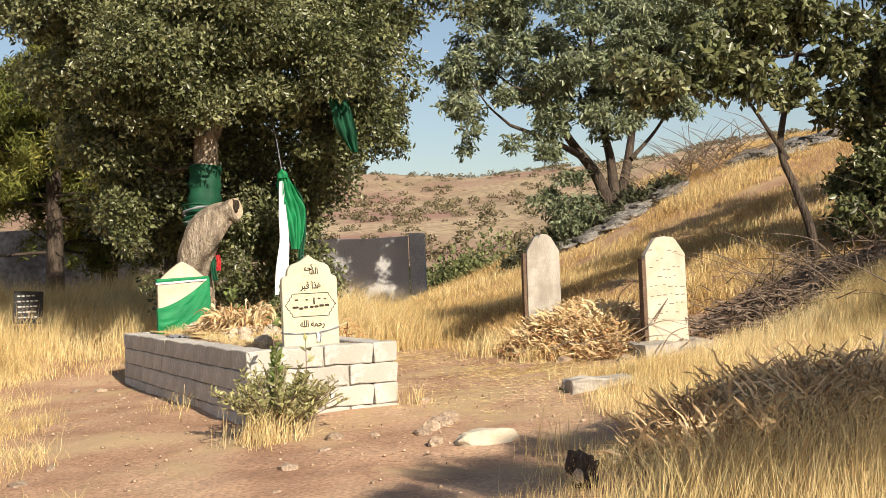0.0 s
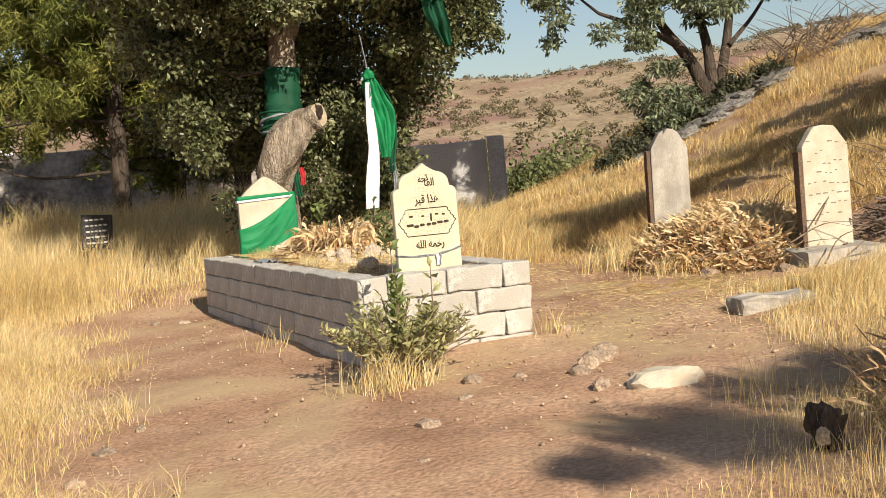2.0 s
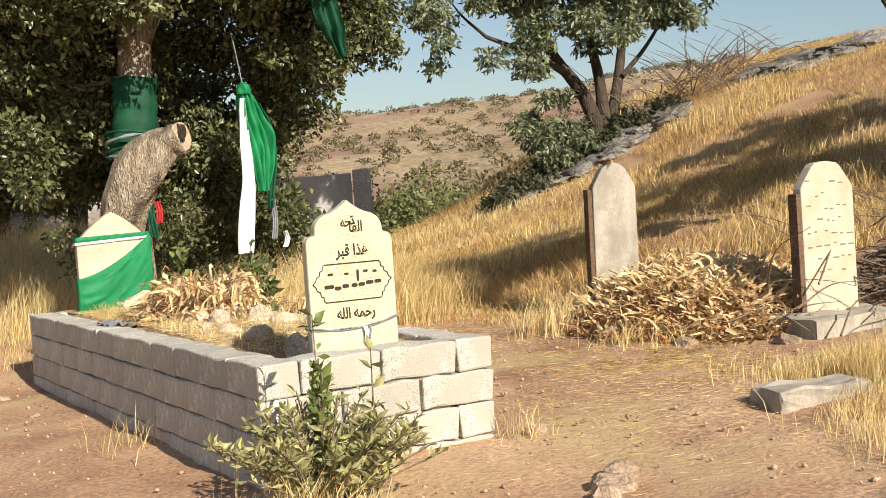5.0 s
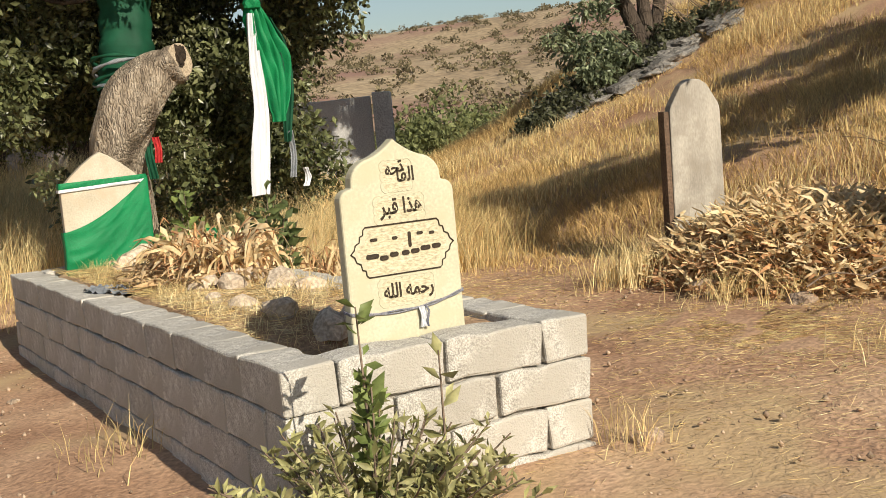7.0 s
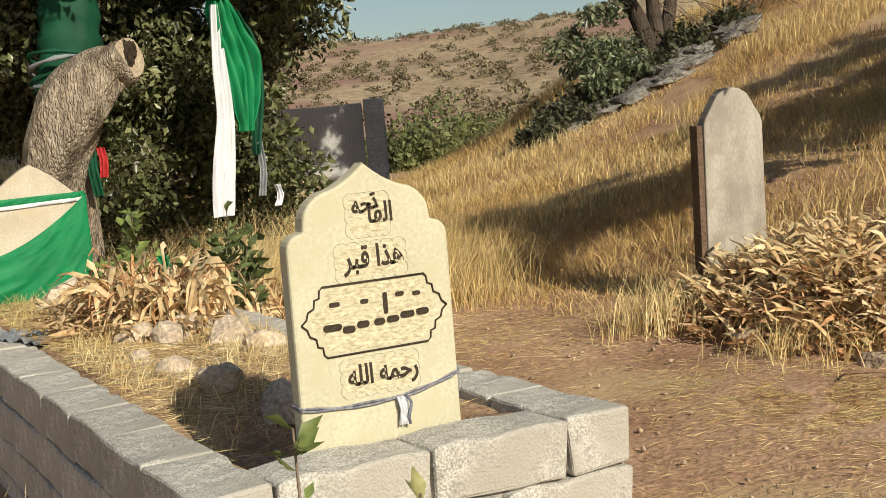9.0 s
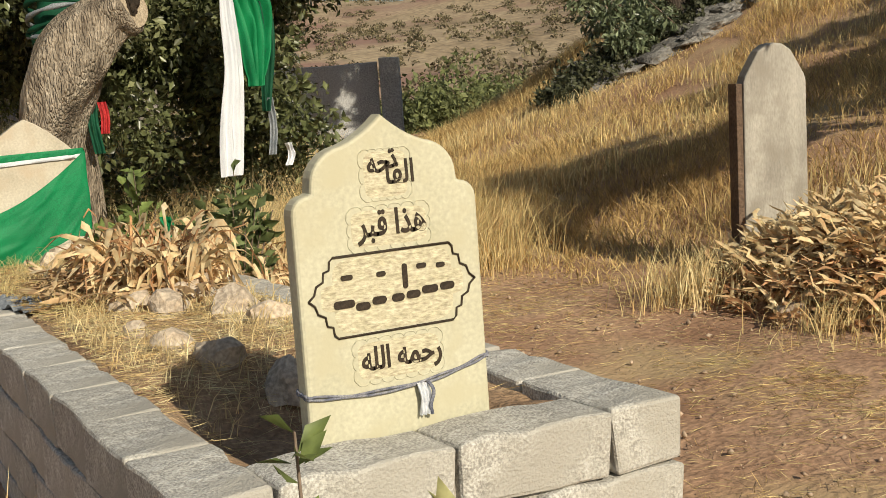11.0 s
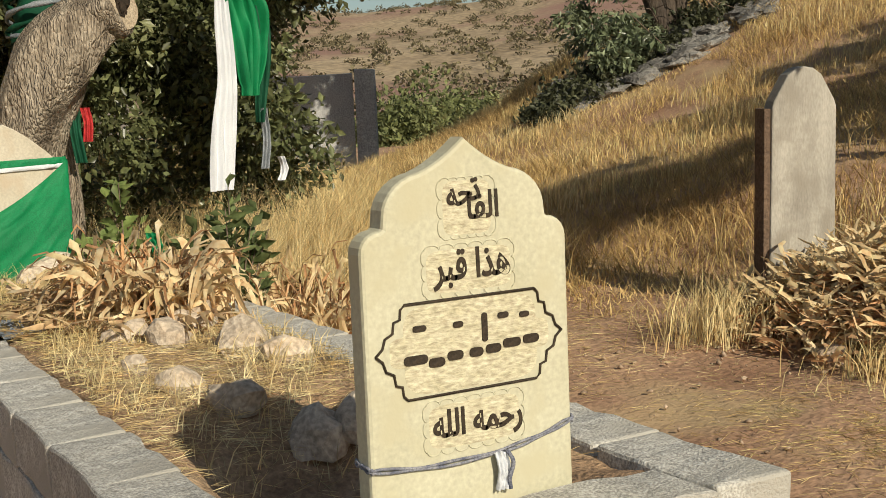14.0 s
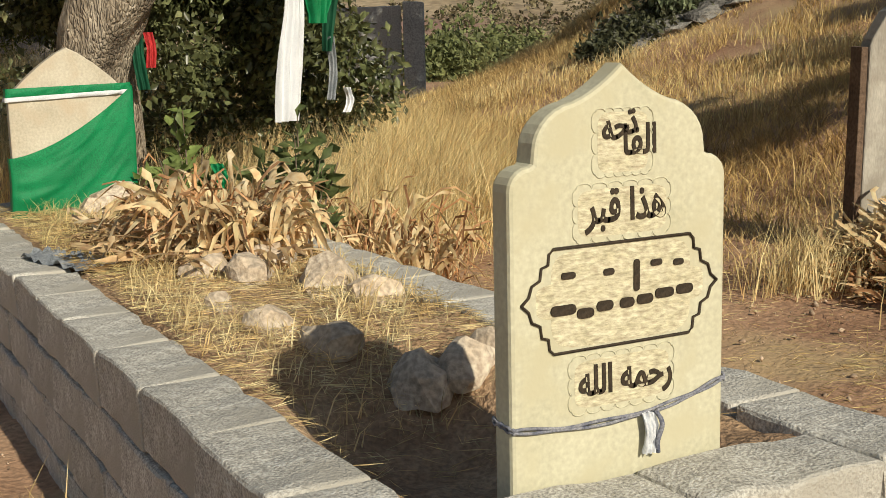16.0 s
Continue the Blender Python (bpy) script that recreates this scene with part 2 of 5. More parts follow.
def tube_arrays(points, radii, seg=10, rough=0.0, seed=0.0, cap=True):
    """Rings along a line, with an uneven skin."""
    pts = [Vector(p) for p in points]
    v, f = [], []
    side = Vector((1, 0.13, 0.07))
    for i, p in enumerate(pts):
        d = (pts[min(i + 1, len(pts) - 1)] - pts[max(i - 1, 0)]).normalized()
        a = (side - d * side.dot(d))
        a = a.normalized() if a.length > 1e-4 else d.orthogonal().normalized()
        b = d.cross(a)
        for k in range(seg):
            w = 2 * math.pi * k / seg
            o = a * math.cos(w) + b * math.sin(w)
            r = radii[i] * (1 + rough * noise.noise(Vector((o.x * 2 + seed, o.y * 2, p.z * 3 + o.z))))
            v.append(p + o * r)
    for i in range(len(pts) - 1):
        for k in range(seg):
            f.append((i * seg + k, i * seg + (k + 1) % seg, (i + 1) * seg + (k + 1) % seg, (i + 1) * seg + k))
    if cap:
        for i0 in (0, (len(pts) - 1) * seg):
            c = len(v)
            v.append(sum((v[i0 + k] for k in range(seg)), Vector()) / seg)
            for k in range(0, seg):
                f.append((i0 + k, i0 + (k + 1) % seg, c, c))
    return v, f


def tube(name, points, radii, mat, seg=10, rough=0.0, seed=0.0):
    v, f = tube_arrays(points, radii, seg, rough, seed)
    me = bpy.data.meshes.new(name)
    me.from_pydata([tuple(p) for p in v], [], [q if q[2] != q[3] else q[:3] for q in f])
    for p in me.polygons:
        p.use_smooth = True
    me.materials.append(mat)
    return me


def bend(points, n=6):
    """A smooth line through the points."""
    p = [Vector(q) for q in points]
    p = [p[0] * 2 - p[1]] + p + [p[-1] * 2 - p[-2]]
    out = []
    for i in range(1, len(p) - 2):
        for k in range(n):
            t = k / n
            a, b, c, d = p[i - 1 : i + 3]
            out.append(0.5 * (2 * b + (c - a) * t + (2 * a - 5 * b + 4 * c - d) * t * t + (3 * b - a - 3 * c + d) * t ** 3))
    return out + [p[-2]]


def taper(n, r0, r1, power=1.0):
    return [r0 + (r1 - r0) * (i / (n - 1)) ** power for i in range(n)]


def leaf_arrays(centres, size, wide=0.42, droop=0.0, aim=None, spread=1.0, fold=0.12):
    """One folded leaf at each centre, turned at random or round the way aim."""
    n = len(centres)
    d = rng.normal(size=(n, 3))
    if aim is not None:
        d = aim + spread * d
    d[:, 2] -= droop
    d /= np.linalg.norm(d, axis=1)[:, None] + 1e-9
    s = np.cross(d, rng.normal(size=(n, 3)))
    s /= np.linalg.norm(s, axis=1)[:, None] + 1e-9
    up = np.cross(d, s)
    ln = size * rng.uniform(0.65, 1.35, (n, 1))
    root, tip = centres - d * ln / 2, centres + d * ln / 2
    mid = centres + up * ln * fold
    v = np.stack([root, mid + s * ln * wide / 2, tip, mid - s * ln * wide / 2], 1).reshape(-1, 3)
    i = np.arange(n)[:, None] * 4
    f = np.concatenate([i + [0, 1, 2], i + [0, 2, 3]], 0)
    return v, f


def blade_arrays(roots, height, width, lean=0.35, wind=(0.15, 0.0), curl=0.5):
    """Curved, tapering blades standing at the roots; height is one number a blade."""
    n = len(roots)
    a = rng.uniform(0, 2 * math.pi, n)
    out = np.stack([np.cos(a), np.sin(a), np.zeros(n)], 1) * (lean * rng.uniform(0.1, 1.0, (n, 1)))
    out[:, :2] += np.array(wind)
    b = rng.uniform(0, 2 * math.pi, n)
    s = np.stack([np.cos(b), np.sin(b), np.zeros(n)], 1) * (width * rng.uniform(0.6, 1.4, (n, 1)))
    h = np.asarray(height)[:, None]
    up = np.array([0, 0, 1.0])
    p1 = roots + up * h * 0.5 + out * h * 0.35
    p2 = roots + up * h * rng.uniform(0.8, 1.0, (n, 1)) + out * h * (0.7 + curl)
    v = np.stack([roots - s, roots + s, p1 - s * 0.8, p1 + s * 0.8, p2], 1).reshape(-1, 3)
    i = np.arange(n)[:, None] * 5
    f = np.concatenate([i + [0, 1, 3], i + [0, 3, 2], i + [2, 3, 4]], 0)
    return v, f


def join(*packs):
    vs, fs, n = [], [], 0
    for v, f in packs:
        vs.append(np.asarray(v))
        fs.append(np.asarray(f) + n)
        n += len(v)
    return np.concatenate(vs), np.concatenate(fs)


def inside(poly, x, y):
    hit = np.zeros(len(x), bool)
    for (x0, y0), (x1, y1) in zip(poly, poly[1:] + poly[:1]):
        c = (y0 > y) != (y1 > y)
        hit ^= c & (x < (x1 - x0) * (y - y0) / (y1 - y0 + 1e-12) + x0)
    return hit


def rock_mesh(name, size, mat, seed, flat=1.0, rough=0.35, sub=2, square=0.0):
    bm = bmesh.new()
    bmesh.ops.create_icosphere(bm, subdivisions=sub, radius=1)
    for v in bm.verts:
        d = v.co.normalized()
        r = 1 + rough * noise.noise(d * 1.3 + Vector((seed, seed * 2.1, 0))) + rough * 0.5 * noise.noise(d * 3.1 + Vector((0, seed, 3)))
        if square:
            r *= (1 - square) + square / max(abs(d.x), abs(d.y), abs(d.z)) * 0.8
        v.co = Vector((d.x * size[0], d.y * size[1], d.z * size[2])) * r
        if v.co.z < -size[2] * 0.55:
            v.co.z = -size[2] * 0.55
    return bm_mesh(name, bm, mat)


# ---- ground ----
def ground_np(x, y):
    """The lie of the land: a level place, a bank on one side, a dip behind it, hills round about."""
    b = 0.06 * np.clip(x, -6, 14) - 0.06 + 0.03 * np.clip(y, -14, 0)
    r = 0.205 * np.maximum(0, np.minimum(x, 16) - 4.2) + 0.09 * np.maximum(0, np.minimum(x, 15) - 8.8)
    bank = np.clip((x - 4) / 2, 0, 1)
    r = r - 0.06 * np.clip(y - 5, 0, 12) * bank * (1 - 0.65 * np.clip((x - 9) / 2, 0, 1))
    rise = np.clip((x - 5.8) / 3.0, 0, 1) * (1 - np.clip((x - 12.0) / 2.5, 0, 1)) * np.clip((y - 5.0) / 5.0, 0, 1)
    r = r + 0.15 * rise * rise * (3 - 2 * rise)
    back = 0.09 * np.clip(y - 4.5, 0, 9) * (1 - np.clip((x - 2) / 3.5, 0, 1))
    crest = 11.0 + 0.35 * np.clip(x - 8, 0, 8)
    fall = np.clip((y - crest) / 9.0, 0, 1) * np.clip((x - 3) / 3, 0, 1)
    fall = fall * fall * (3 - 2 * fall)
    near = b + back + r * (1 - fall) - 0.55 * fall
    far = np.hypot(x, y)
    k = np.clip((far - 60) / 300.0, 0, 1)
    k = k * k * (3 - 2 * k) * 0.6 + 0.4 * k
    roll = 0.8 + 0.16 * np.sin(x / 61 + 1.3) * np.cos(y / 47) + 0.07 * np.sin(x / 23 + y / 31) + 0.06 * np.sin(np.arctan2(x, y) * 9 + 1.0) + 0.03 * np.sin(x / 9.0) * np.sin(y / 11.0)
    k2 = np.clip((far - 32) / 40, 0, 1)
    return near * (1 - k2) + k2 * (-0.4 + 0 * x) + 38 * k * roll


def gz(x, y):
    return float(ground_np(np.array([float(x)]), np.array([float(y)]))[0])


def axis_steps(lo, hi, a, b, step):
    mid = list(np.arange(a, b, step))
    left, right, p, s = [], [], a, step
    while p > lo:
        s *= 1.13
        p -= s
        left.append(p)
    p, s = mid[-1], step
    while p < hi:
        s *= 1.13
        p += s
        right.append(p)
    return np.array(left[::-1] + mid + right)


BARE = [(-3.9, -12), (-3.2, -5), (-1.95, -1.9), (-1.55, 1), (-1.2, 3.5), (-1.7, 5.3), (0.0, 5.7), (1.3, 4.1), (2.6, 4.0), (3.5, 3.6), (3.15, 2.4), (3.2, 0.6), (5.2, 0.25), (5.2, -0.15), (2.75, -0.15), (2.25, -1.0), (2.3, -1.7), (1.9, -2.5), (0.95, -2.95), (-0.15, -3.55), (-0.7, -5), (-1.1, -12)]


def make_ground():
    xs, ys = axis_steps(-900, 900, -6, 13, 0.1), axis_steps(-900, 900, -8, 13, 0.1)
    X, Y = np.meshgrid(xs, ys)
    x, y = X.ravel(), Y.ravel()
    z = ground_np(x, y)
    near = (np.abs(x) < 18) & (np.abs(y) < 20)
    for i in np.nonzero(near)[0]:
        z[i] += 0.035 * wob(x[i], y[i], 0, 0.9) + 0.016 * wob(x[i], y[i], 5, 4.0) + 0.007 * wob(x[i], y[i], 7, 13.0)
    n, m = len(xs), len(ys)
    i = (np.arange(m - 1)[:, None] * n + np.arange(n - 1)).ravel()
    f = np.stack([i, i + 1, i + n + 1, i + n], 1)
    me = fast_mesh("ground", np.stack([x, y, z], 1), f, M_DIRT, smooth=True)
    me.materials.append(M_HILL)
    c = np.hypot(x[f].mean(1), y[f].mean(1))
    me.polygons.foreach_set("material_index", (c > 34).astype(np.int32))
    return tagged(new("ground", me), "bare reddish earth, rising into dry hills", "ground", kind="structure")


make_ground()


# ---- the block-walled grave ----
def block_mesh(name, lx, ly, lz, seed):
    bm = bmesh.new()
    bmesh.ops.create_cube(bm, size=1)
    bmesh.ops.scale(bm, vec=(lx, ly, lz), verts=bm.verts)
    long = [e for e in bm.edges if (e.verts[0].co - e.verts[1].co).length > 0.25]
    bmesh.ops.subdivide_edges(bm, edges=long, cuts=4, use_grid_fill=True)
    bmesh.ops.bevel(bm, geom=[e for e in bm.edges if e.calc_face_angle(0) > 1], offset=0.010, segments=2, affect="EDGES", profile=0.5)
    for v in bm.verts:
        v.co += Vector((wob(v.co.x + seed, v.co.y, v.co.z, 17), wob(v.co.x, v.co.y + seed, v.co.z, 17), wob(v.co.x, v.co.y, v.co.z + seed, 17))) * 0.012
    return bm_mesh(name, bm, M_BLOCK)


GRAVE_LEN, TOP, COURSE = 4.9, 0.5, 0.158


def make_grave():
    g = thing("grave_surround", "long grave surround of grey concrete blocks on bare earth", "grave")
    meshes = {}

    def lay(x, y, z, lx, ly):
        key = (round(lx, 2), round(ly, 2), random.randrange(3))
        if key not in meshes:
            meshes[key] = block_mesh("concrete_block", lx - 0.006, ly - 0.006, COURSE - 0.005, random.random() * 40)
        part("concrete_block", meshes[key], g, "", pose(x + random.uniform(-0.004, 0.004), y + random.uniform(-0.004, 0.004), z, 0, random.uniform(-0.4, 0.4), random.uniform(-0.5, 0.5)))

    for x0, x1, y0, y1 in ((0, 0.2, 0, GRAVE_LEN), (1.0, 1.2, 0, GRAVE_LEN), (0.2, 1.0, 0, 0.2), (0.2, 1.0, GRAVE_LEN - 0.2, GRAVE_LEN)):
        bm = bmesh.new()
        bmesh.ops.create_cube(bm, size=1)
        bmesh.ops.scale(bm, vec=(x1 - x0 - 0.06, y1 - y0 - 0.06, 0.7), verts=bm.verts)
        part("mortar", bm_mesh("mortar", bm, M_MORTAR), g, "", pose((x0 + x1) / 2, (y0 + y1) / 2, TOP - 0.018 - 0.35))
    for c in range(4):
        z = TOP - COURSE * (c + 0.5)
        even = c % 2 == 0
        for y0, edge in ((0.1, 0), (GRAVE_LEN - 0.1, 1)):
            if even:
                for x in (0.4, 0.8):
                    lay(x, y0, z, 0.4, 0.2)
            else:
                for x in (0.2, 0.6, 1.0):
                    lay(x, y0, z, 0.4, 0.2)
        for x in (0.1, 1.1):
            y = 0.0 if even else 0.2
            end = GRAVE_LEN if even else GRAVE_LEN - 0.2
            while y < end - 0.05:
                ly = min(0.4, end - y)
                lay(x, y + ly / 2, z, 0.2, ly)
                y += ly
    return g


make_grave()


def make_grave_soil():
    xs, ys = np.linspace(0.16, 1.04, 30), np.linspace(0.16, GRAVE_LEN - 0.16, 130)
    X, Y = np.meshgrid(xs, ys)
    x, y = X.ravel(), Y.ravel()
    dip = np.exp(-((x - 0.55) / 0.25) ** 4 - ((y - 0.66) / 0.48) ** 4)
    z = 0.465 - 0.19 * dip + 0.035 * np.exp(-((x - 0.6) / 0.3) ** 2) * np.clip((y - 1.2) / 0.6, 0, 1)
    z += np.array([0.03 * wob(a, b, 2, 3) + 0.014 * wob(a, b, 9, 11) for a, b in zip(x, y)])
    i = (np.arange(129)[:, None] * 30 + np.arange(29)).ravel()
    me = fast_mesh("grave_soil", np.stack([x, y, z], 1), np.stack([i, i + 1, i + 31, i + 30], 1), M_SOIL, True)
    tagged(new("grave_soil", me), "reddish earth fill inside the block surround", "soil", kind="stuff")


make_grave_soil()


def soil_z(y, x=0.6):
    dip = math.exp(-((x - 0.55) / 0.25) ** 4 - ((y - 0.66) / 0.48) ** 4)
    return 0.465 - 0.19 * dip + 0.03 * min(1, max(0, (y - 1.2) / 0.6))


# ---- upright stones ----
def ogee(half, shoulder, step, hump, apex):
    """Half of a pointed headstone's outline, from the foot up; x outward, z up."""
    out = [(half, 0.0), (half, shoulder - 0.04)]
    for k in range(1, 6):
        a = k / 5 * math.pi / 2
        out.append((half - 0.04 + 0.04 * math.cos(a), shoulder - 0.04 + 0.04 * math.sin(a)))
    out.append((step + 0.002, shoulder + 0.004))
    hx, hz = hump
    for k in range(0, 8):
        a = k / 7 * math.pi / 2 * 0.9
        out.append((hx + (step - hx) * math.cos(a), shoulder + 0.02 + (hz - shoulder - 0.02) * math.sin(a)))
    lx, lz = out[-1]
    for k in range(1, 7):
        t = k / 6
        out.append((lx * (1 - t) + 0.0, lz + (apex - lz) * (0.55 * t + 0.45 * t * t)))
    return out


def slab_mesh(name, outline, thick, mat, bevel=0.006):
    """A slab with the given half outline, its face towards -y, standing at z = 0."""
    ring = [(x, z) for x, z in outline] + [(-x, z) for x, z in reversed(outline) if x > 1e-6]
    bm = bmesh.new()
    front = [bm.verts.new((x, 0, z)) for x, z in ring]
    back = [bm.verts.new((x, thick, z)) for x, z in ring]
    f0 = bm.faces.new(front)
    f1 = bm.faces.new(back[::-1])
    n = len(ring)
    for i in range(n):
        bm.faces.new((front[i], back[i], back[(i + 1) % n], front[(i + 1) % n]))
    bmesh.ops.recalc_face_normals(bm, faces=bm.faces)
    rim = [e for e in bm.edges if (e.link_faces[0] in (f0, f1)) != (e.link_faces[1] in (f0, f1))]
    bmesh.ops.bevel(bm, geom=rim, offset=bevel, segments=2, affect="EDGES", profile=0.5)
    bmesh.ops.triangulate(bm, faces=[f for f in bm.faces if len(f.verts) > 4])
    return bm_mesh(name, bm, mat)


def letters(name, text, size, at, mat, parent, label="", thick=0.0015, weight=0.0, narrow=1.0, turn=0.0):
    """Painted letters standing upright, facing -y, centred at a place."""
    cu = bpy.data.curves.new(name, "FONT")
    cu.body, cu.size, cu.extrude, cu.offset = text, size, thick, weight
    cu.align_x, cu.align_y = "CENTER", "CENTER"
    ob = new(name, cu)
    dg = bpy.context.evaluated_depsgraph_get()
    me = bpy.data.meshes.new_from_object(ob.evaluated_get(dg))
    bpy.data.objects.remove(ob)
    me.materials.clear()
    me.materials.append(mat)
    return part(name, me, parent, label, pose(*at, 90, turn, 0) @ Matrix.Diagonal((narrow, 1, 1, 1)))


def bars(name, spans, height, at, mat, parent, label="", thick=0.0025, tilt=0.0):
    """Rounded strokes in a row, for a line of writing that is not spelled out: (centre, length, rise)."""
    x0, y0, z0 = at
    for x, ln, dz in spans:
        bm = bmesh.new()
        bmesh.ops.create_cube(bm, size=1)
        bmesh.ops.scale(bm, vec=(ln, thick, height), verts=bm.verts)
        side = [e for e in bm.edges if abs(e.verts[0].co.y - e.verts[1].co.y) > thick / 2]
        bmesh.ops.bevel(bm, geom=side, offset=min(ln, height) * 0.45, segments=3, affect="EDGES", profile=0.5)
        part(name, bm_mesh(name, bm, mat), parent, label, pose(x0 + x, y0, z0 + dz, 0, tilt, 0))


def cord(name, points, r, mat, parent=None, label="", seg=6):
    pts = bend(points, 5)
    return part(name, tube(name, pts, [r] * len(pts), mat, seg), parent, label)


def make_headstone():
    h = thing("headstone", "cream carved headstone with a pointed scalloped top and black lettering", "headstone", (0.583, 0.205, 0.26))
    part("slab", slab_mesh("slab", ogee(0.224, 0.775, 0.176, (0.085, 0.875), 0.935), 0.056, M_MARBLE, 0.008), h)
    y = -0.0012
    # carved words, joined letter forms set from left to right
    # the first word is stacked: its second half sits above its first
    letters("inscription", "\uFE8E\uFED4\uFEDF\uFE8D", 0.070, (0.034, y, 0.805), M_INK, h, "black carved lettering", weight=0.0012, narrow=0.82)
    letters("inscription", "\uFEEA\uFEA4\uFE97", 0.062, (-0.008, y, 0.832), M_INK, h, "black carved lettering", weight=0.0012, narrow=0.85, turn=-14)
    letters("inscription", "\uFEAE\uFE92\uFED7 \uFE8D\uFEAC\uFEEB", 0.076, (0.008, y, 0.697), M_INK, h, "black carved lettering", weight=0.0016, narrow=0.78)
    letters("inscription", "\uFEEA\uFEE0\uFEDF\uFE8D \uFEEA\uFEE4\uFEA3\uFEAD", 0.070, (0.008, y, 0.402), M_INK, h, "black carved lettering", weight=0.0016, narrow=0.80)
    bars("name_bar", [(0.132, 0.036, 0.002), (0.088, 0.04, 0.0), (0.046, 0.034, -0.006), (0.008, 0.03, -0.008), (-0.038, 0.034, -0.008), (-0.078, 0.034, -0.016), (-0.122, 0.05, -0.006)], 0.017, (0, y - 0.001, 0.540), M_INK, h)
    bars("name_bar", [(0.118, 0.022, 0.006), (0.07, 0.024, 0.010), (-0.03, 0.022, 0.004), (-0.112, 0.028, 0.006)], 0.011, (0, y - 0.001, 0.585), M_INK, h)
    bars("name_bar", [(0.028, 0.012, 0.0)], 0.055, (0, y - 0.001, 0.577), M_INK, h)
    # dark line round the middle words
    pts = []
    for sx, sz, order in ((1, 1, 1), (1, -1, -1), (-1, -1, 1), (-1, 1, -1)):
        q = [(0.142, 0.088), (0.150, 0.080), (0.152, 0.062), (0.165, 0.058), (0.168, 0.038), (0.184, 0.030), (0.190, 0.012), (0.204, 0.0)]
        q = q if order > 0 else q[::-1]
        pts += [(sx * a, y - 0.001, 0.55 + sz * b) for a, b in q]
    pts.append(pts[0])
    part("cartouche_line", tube("cartouche_line", pts, [0.0027] * len(pts), M_INK, 5), h, "black line round the middle words")
    # carved scalloped edges round each line of words
    for zc, hw, hh in ((0.805, 0.055, 0.052), (0.69, 0.095, 0.042), (0.40, 0.105, 0.044)):
        n = max(6, int(hw * 2 / 0.03))
        for k in range(n):
            for sgn in (1, -1):
                cx, r = -hw + (k + 0.5) * 2 * hw / n, hw / n
                arc = [(cx + r * math.cos(a), y + 0.0009, zc + sgn * (hh + r * 0.55 * math.sin(a))) for a in np.linspace(0, math.pi, 7)]
                part("carved_scallop", tube("carved_scallop", arc, [0.0016] * 7, M_MARBLE, 4), h)
        for sgn in (1, -1):
            for k in range(3):
                cz, r = zc - hh + (k + 0.5) * 2 * hh / 3, hh / 3
                arc = [(sgn * (hw + r * 0.5 * math.sin(a)), y + 0.0009, cz + r * math.cos(a)) for a in np.linspace(0, math.pi, 7)]
                part("carved_scallop", tube("carved_scallop", arc, [0.0016] * 7, M_MARBLE, 4), h)
    for zc, hw, hh in ((0.805, 0.052, 0.05), (0.69, 0.092, 0.04), (0.40, 0.10, 0.042), (0.55, 0.146, 0.084), (0.55, 0.175, 0.032)):
        ring = [(hw * math.copysign(abs(math.cos(a)) ** 0.35, math.cos(a)), hh * math.copysign(abs(math.sin(a)) ** 0.35, math.sin(a))) for a in np.linspace(0, 2 * math.pi, 33)[:-1]]
        bm = bmesh.new()
        bm.faces.new([bm.verts.new((a, -0.0004 if hw < 0.17 else -0.0002, zc + b)) for a, b in ring])
        bmesh.ops.recalc_face_normals(bm, faces=bm.faces)
        part("carved_panel", bm_mesh("carved_panel", bm, M_CARVED), h, "rough carved ground behind the words")
    # cord tied round the foot
    c = thing("cord", "blue-grey twisted cord tied round the headstone with a white rag end", "cord", (0.583, 0.205, 0.26))
    loop = [(-0.226, 0.03, 0.343), (-0.226, 0.006, 0.341), (-0.2225, -0.0035, 0.340), (-0.212, -0.0045, 0.339), (-0.1, -0.006, 0.328), (0.04, -0.006, 0.33), (0.14, -0.006, 0.345), (0.212, -0.0045, 0.364), (0.2225, -0.0035, 0.366), (0.226, 0.006, 0.367), (0.226, 0.05, 0.367), (0.2225, 0.059, 0.365), (0.2, 0.060, 0.362), (0, 0.060, 0.35), (-0.2, 0.060, 0.345), (-0.2225, 0.059, 0.345), (-0.226, 0.05, 0.344), (-0.226, 0.03, 0.343)]
    for k, dz in enumerate((0.0, 0.0055)):
        pts = bend(loop, 6)
        pts = [Vector((p.x, p.y, p.z + dz + 0.0015 * math.sin(i * 0.9 + k * 3))) for i, p in enumerate(pts)]
        part("strand", tube("strand", pts, [0.003] * len(pts), M_ROPE, 6), c)
    part("rag_end", cloth_strip("rag_end", [(0.045, -0.014, 0.335), (0.05, -0.018, 0.30), (0.047, -0.016, 0.262)], 0.026, M_WHITE, 0.006, 3), c, "white rag end")
    cord("knot_end", [(0.055, -0.02, 0.34), (0.066, -0.026, 0.315), (0.058, -0.024, 0.285), (0.062, -0.02, 0.262)], 0.0045, M_ROPE, c)


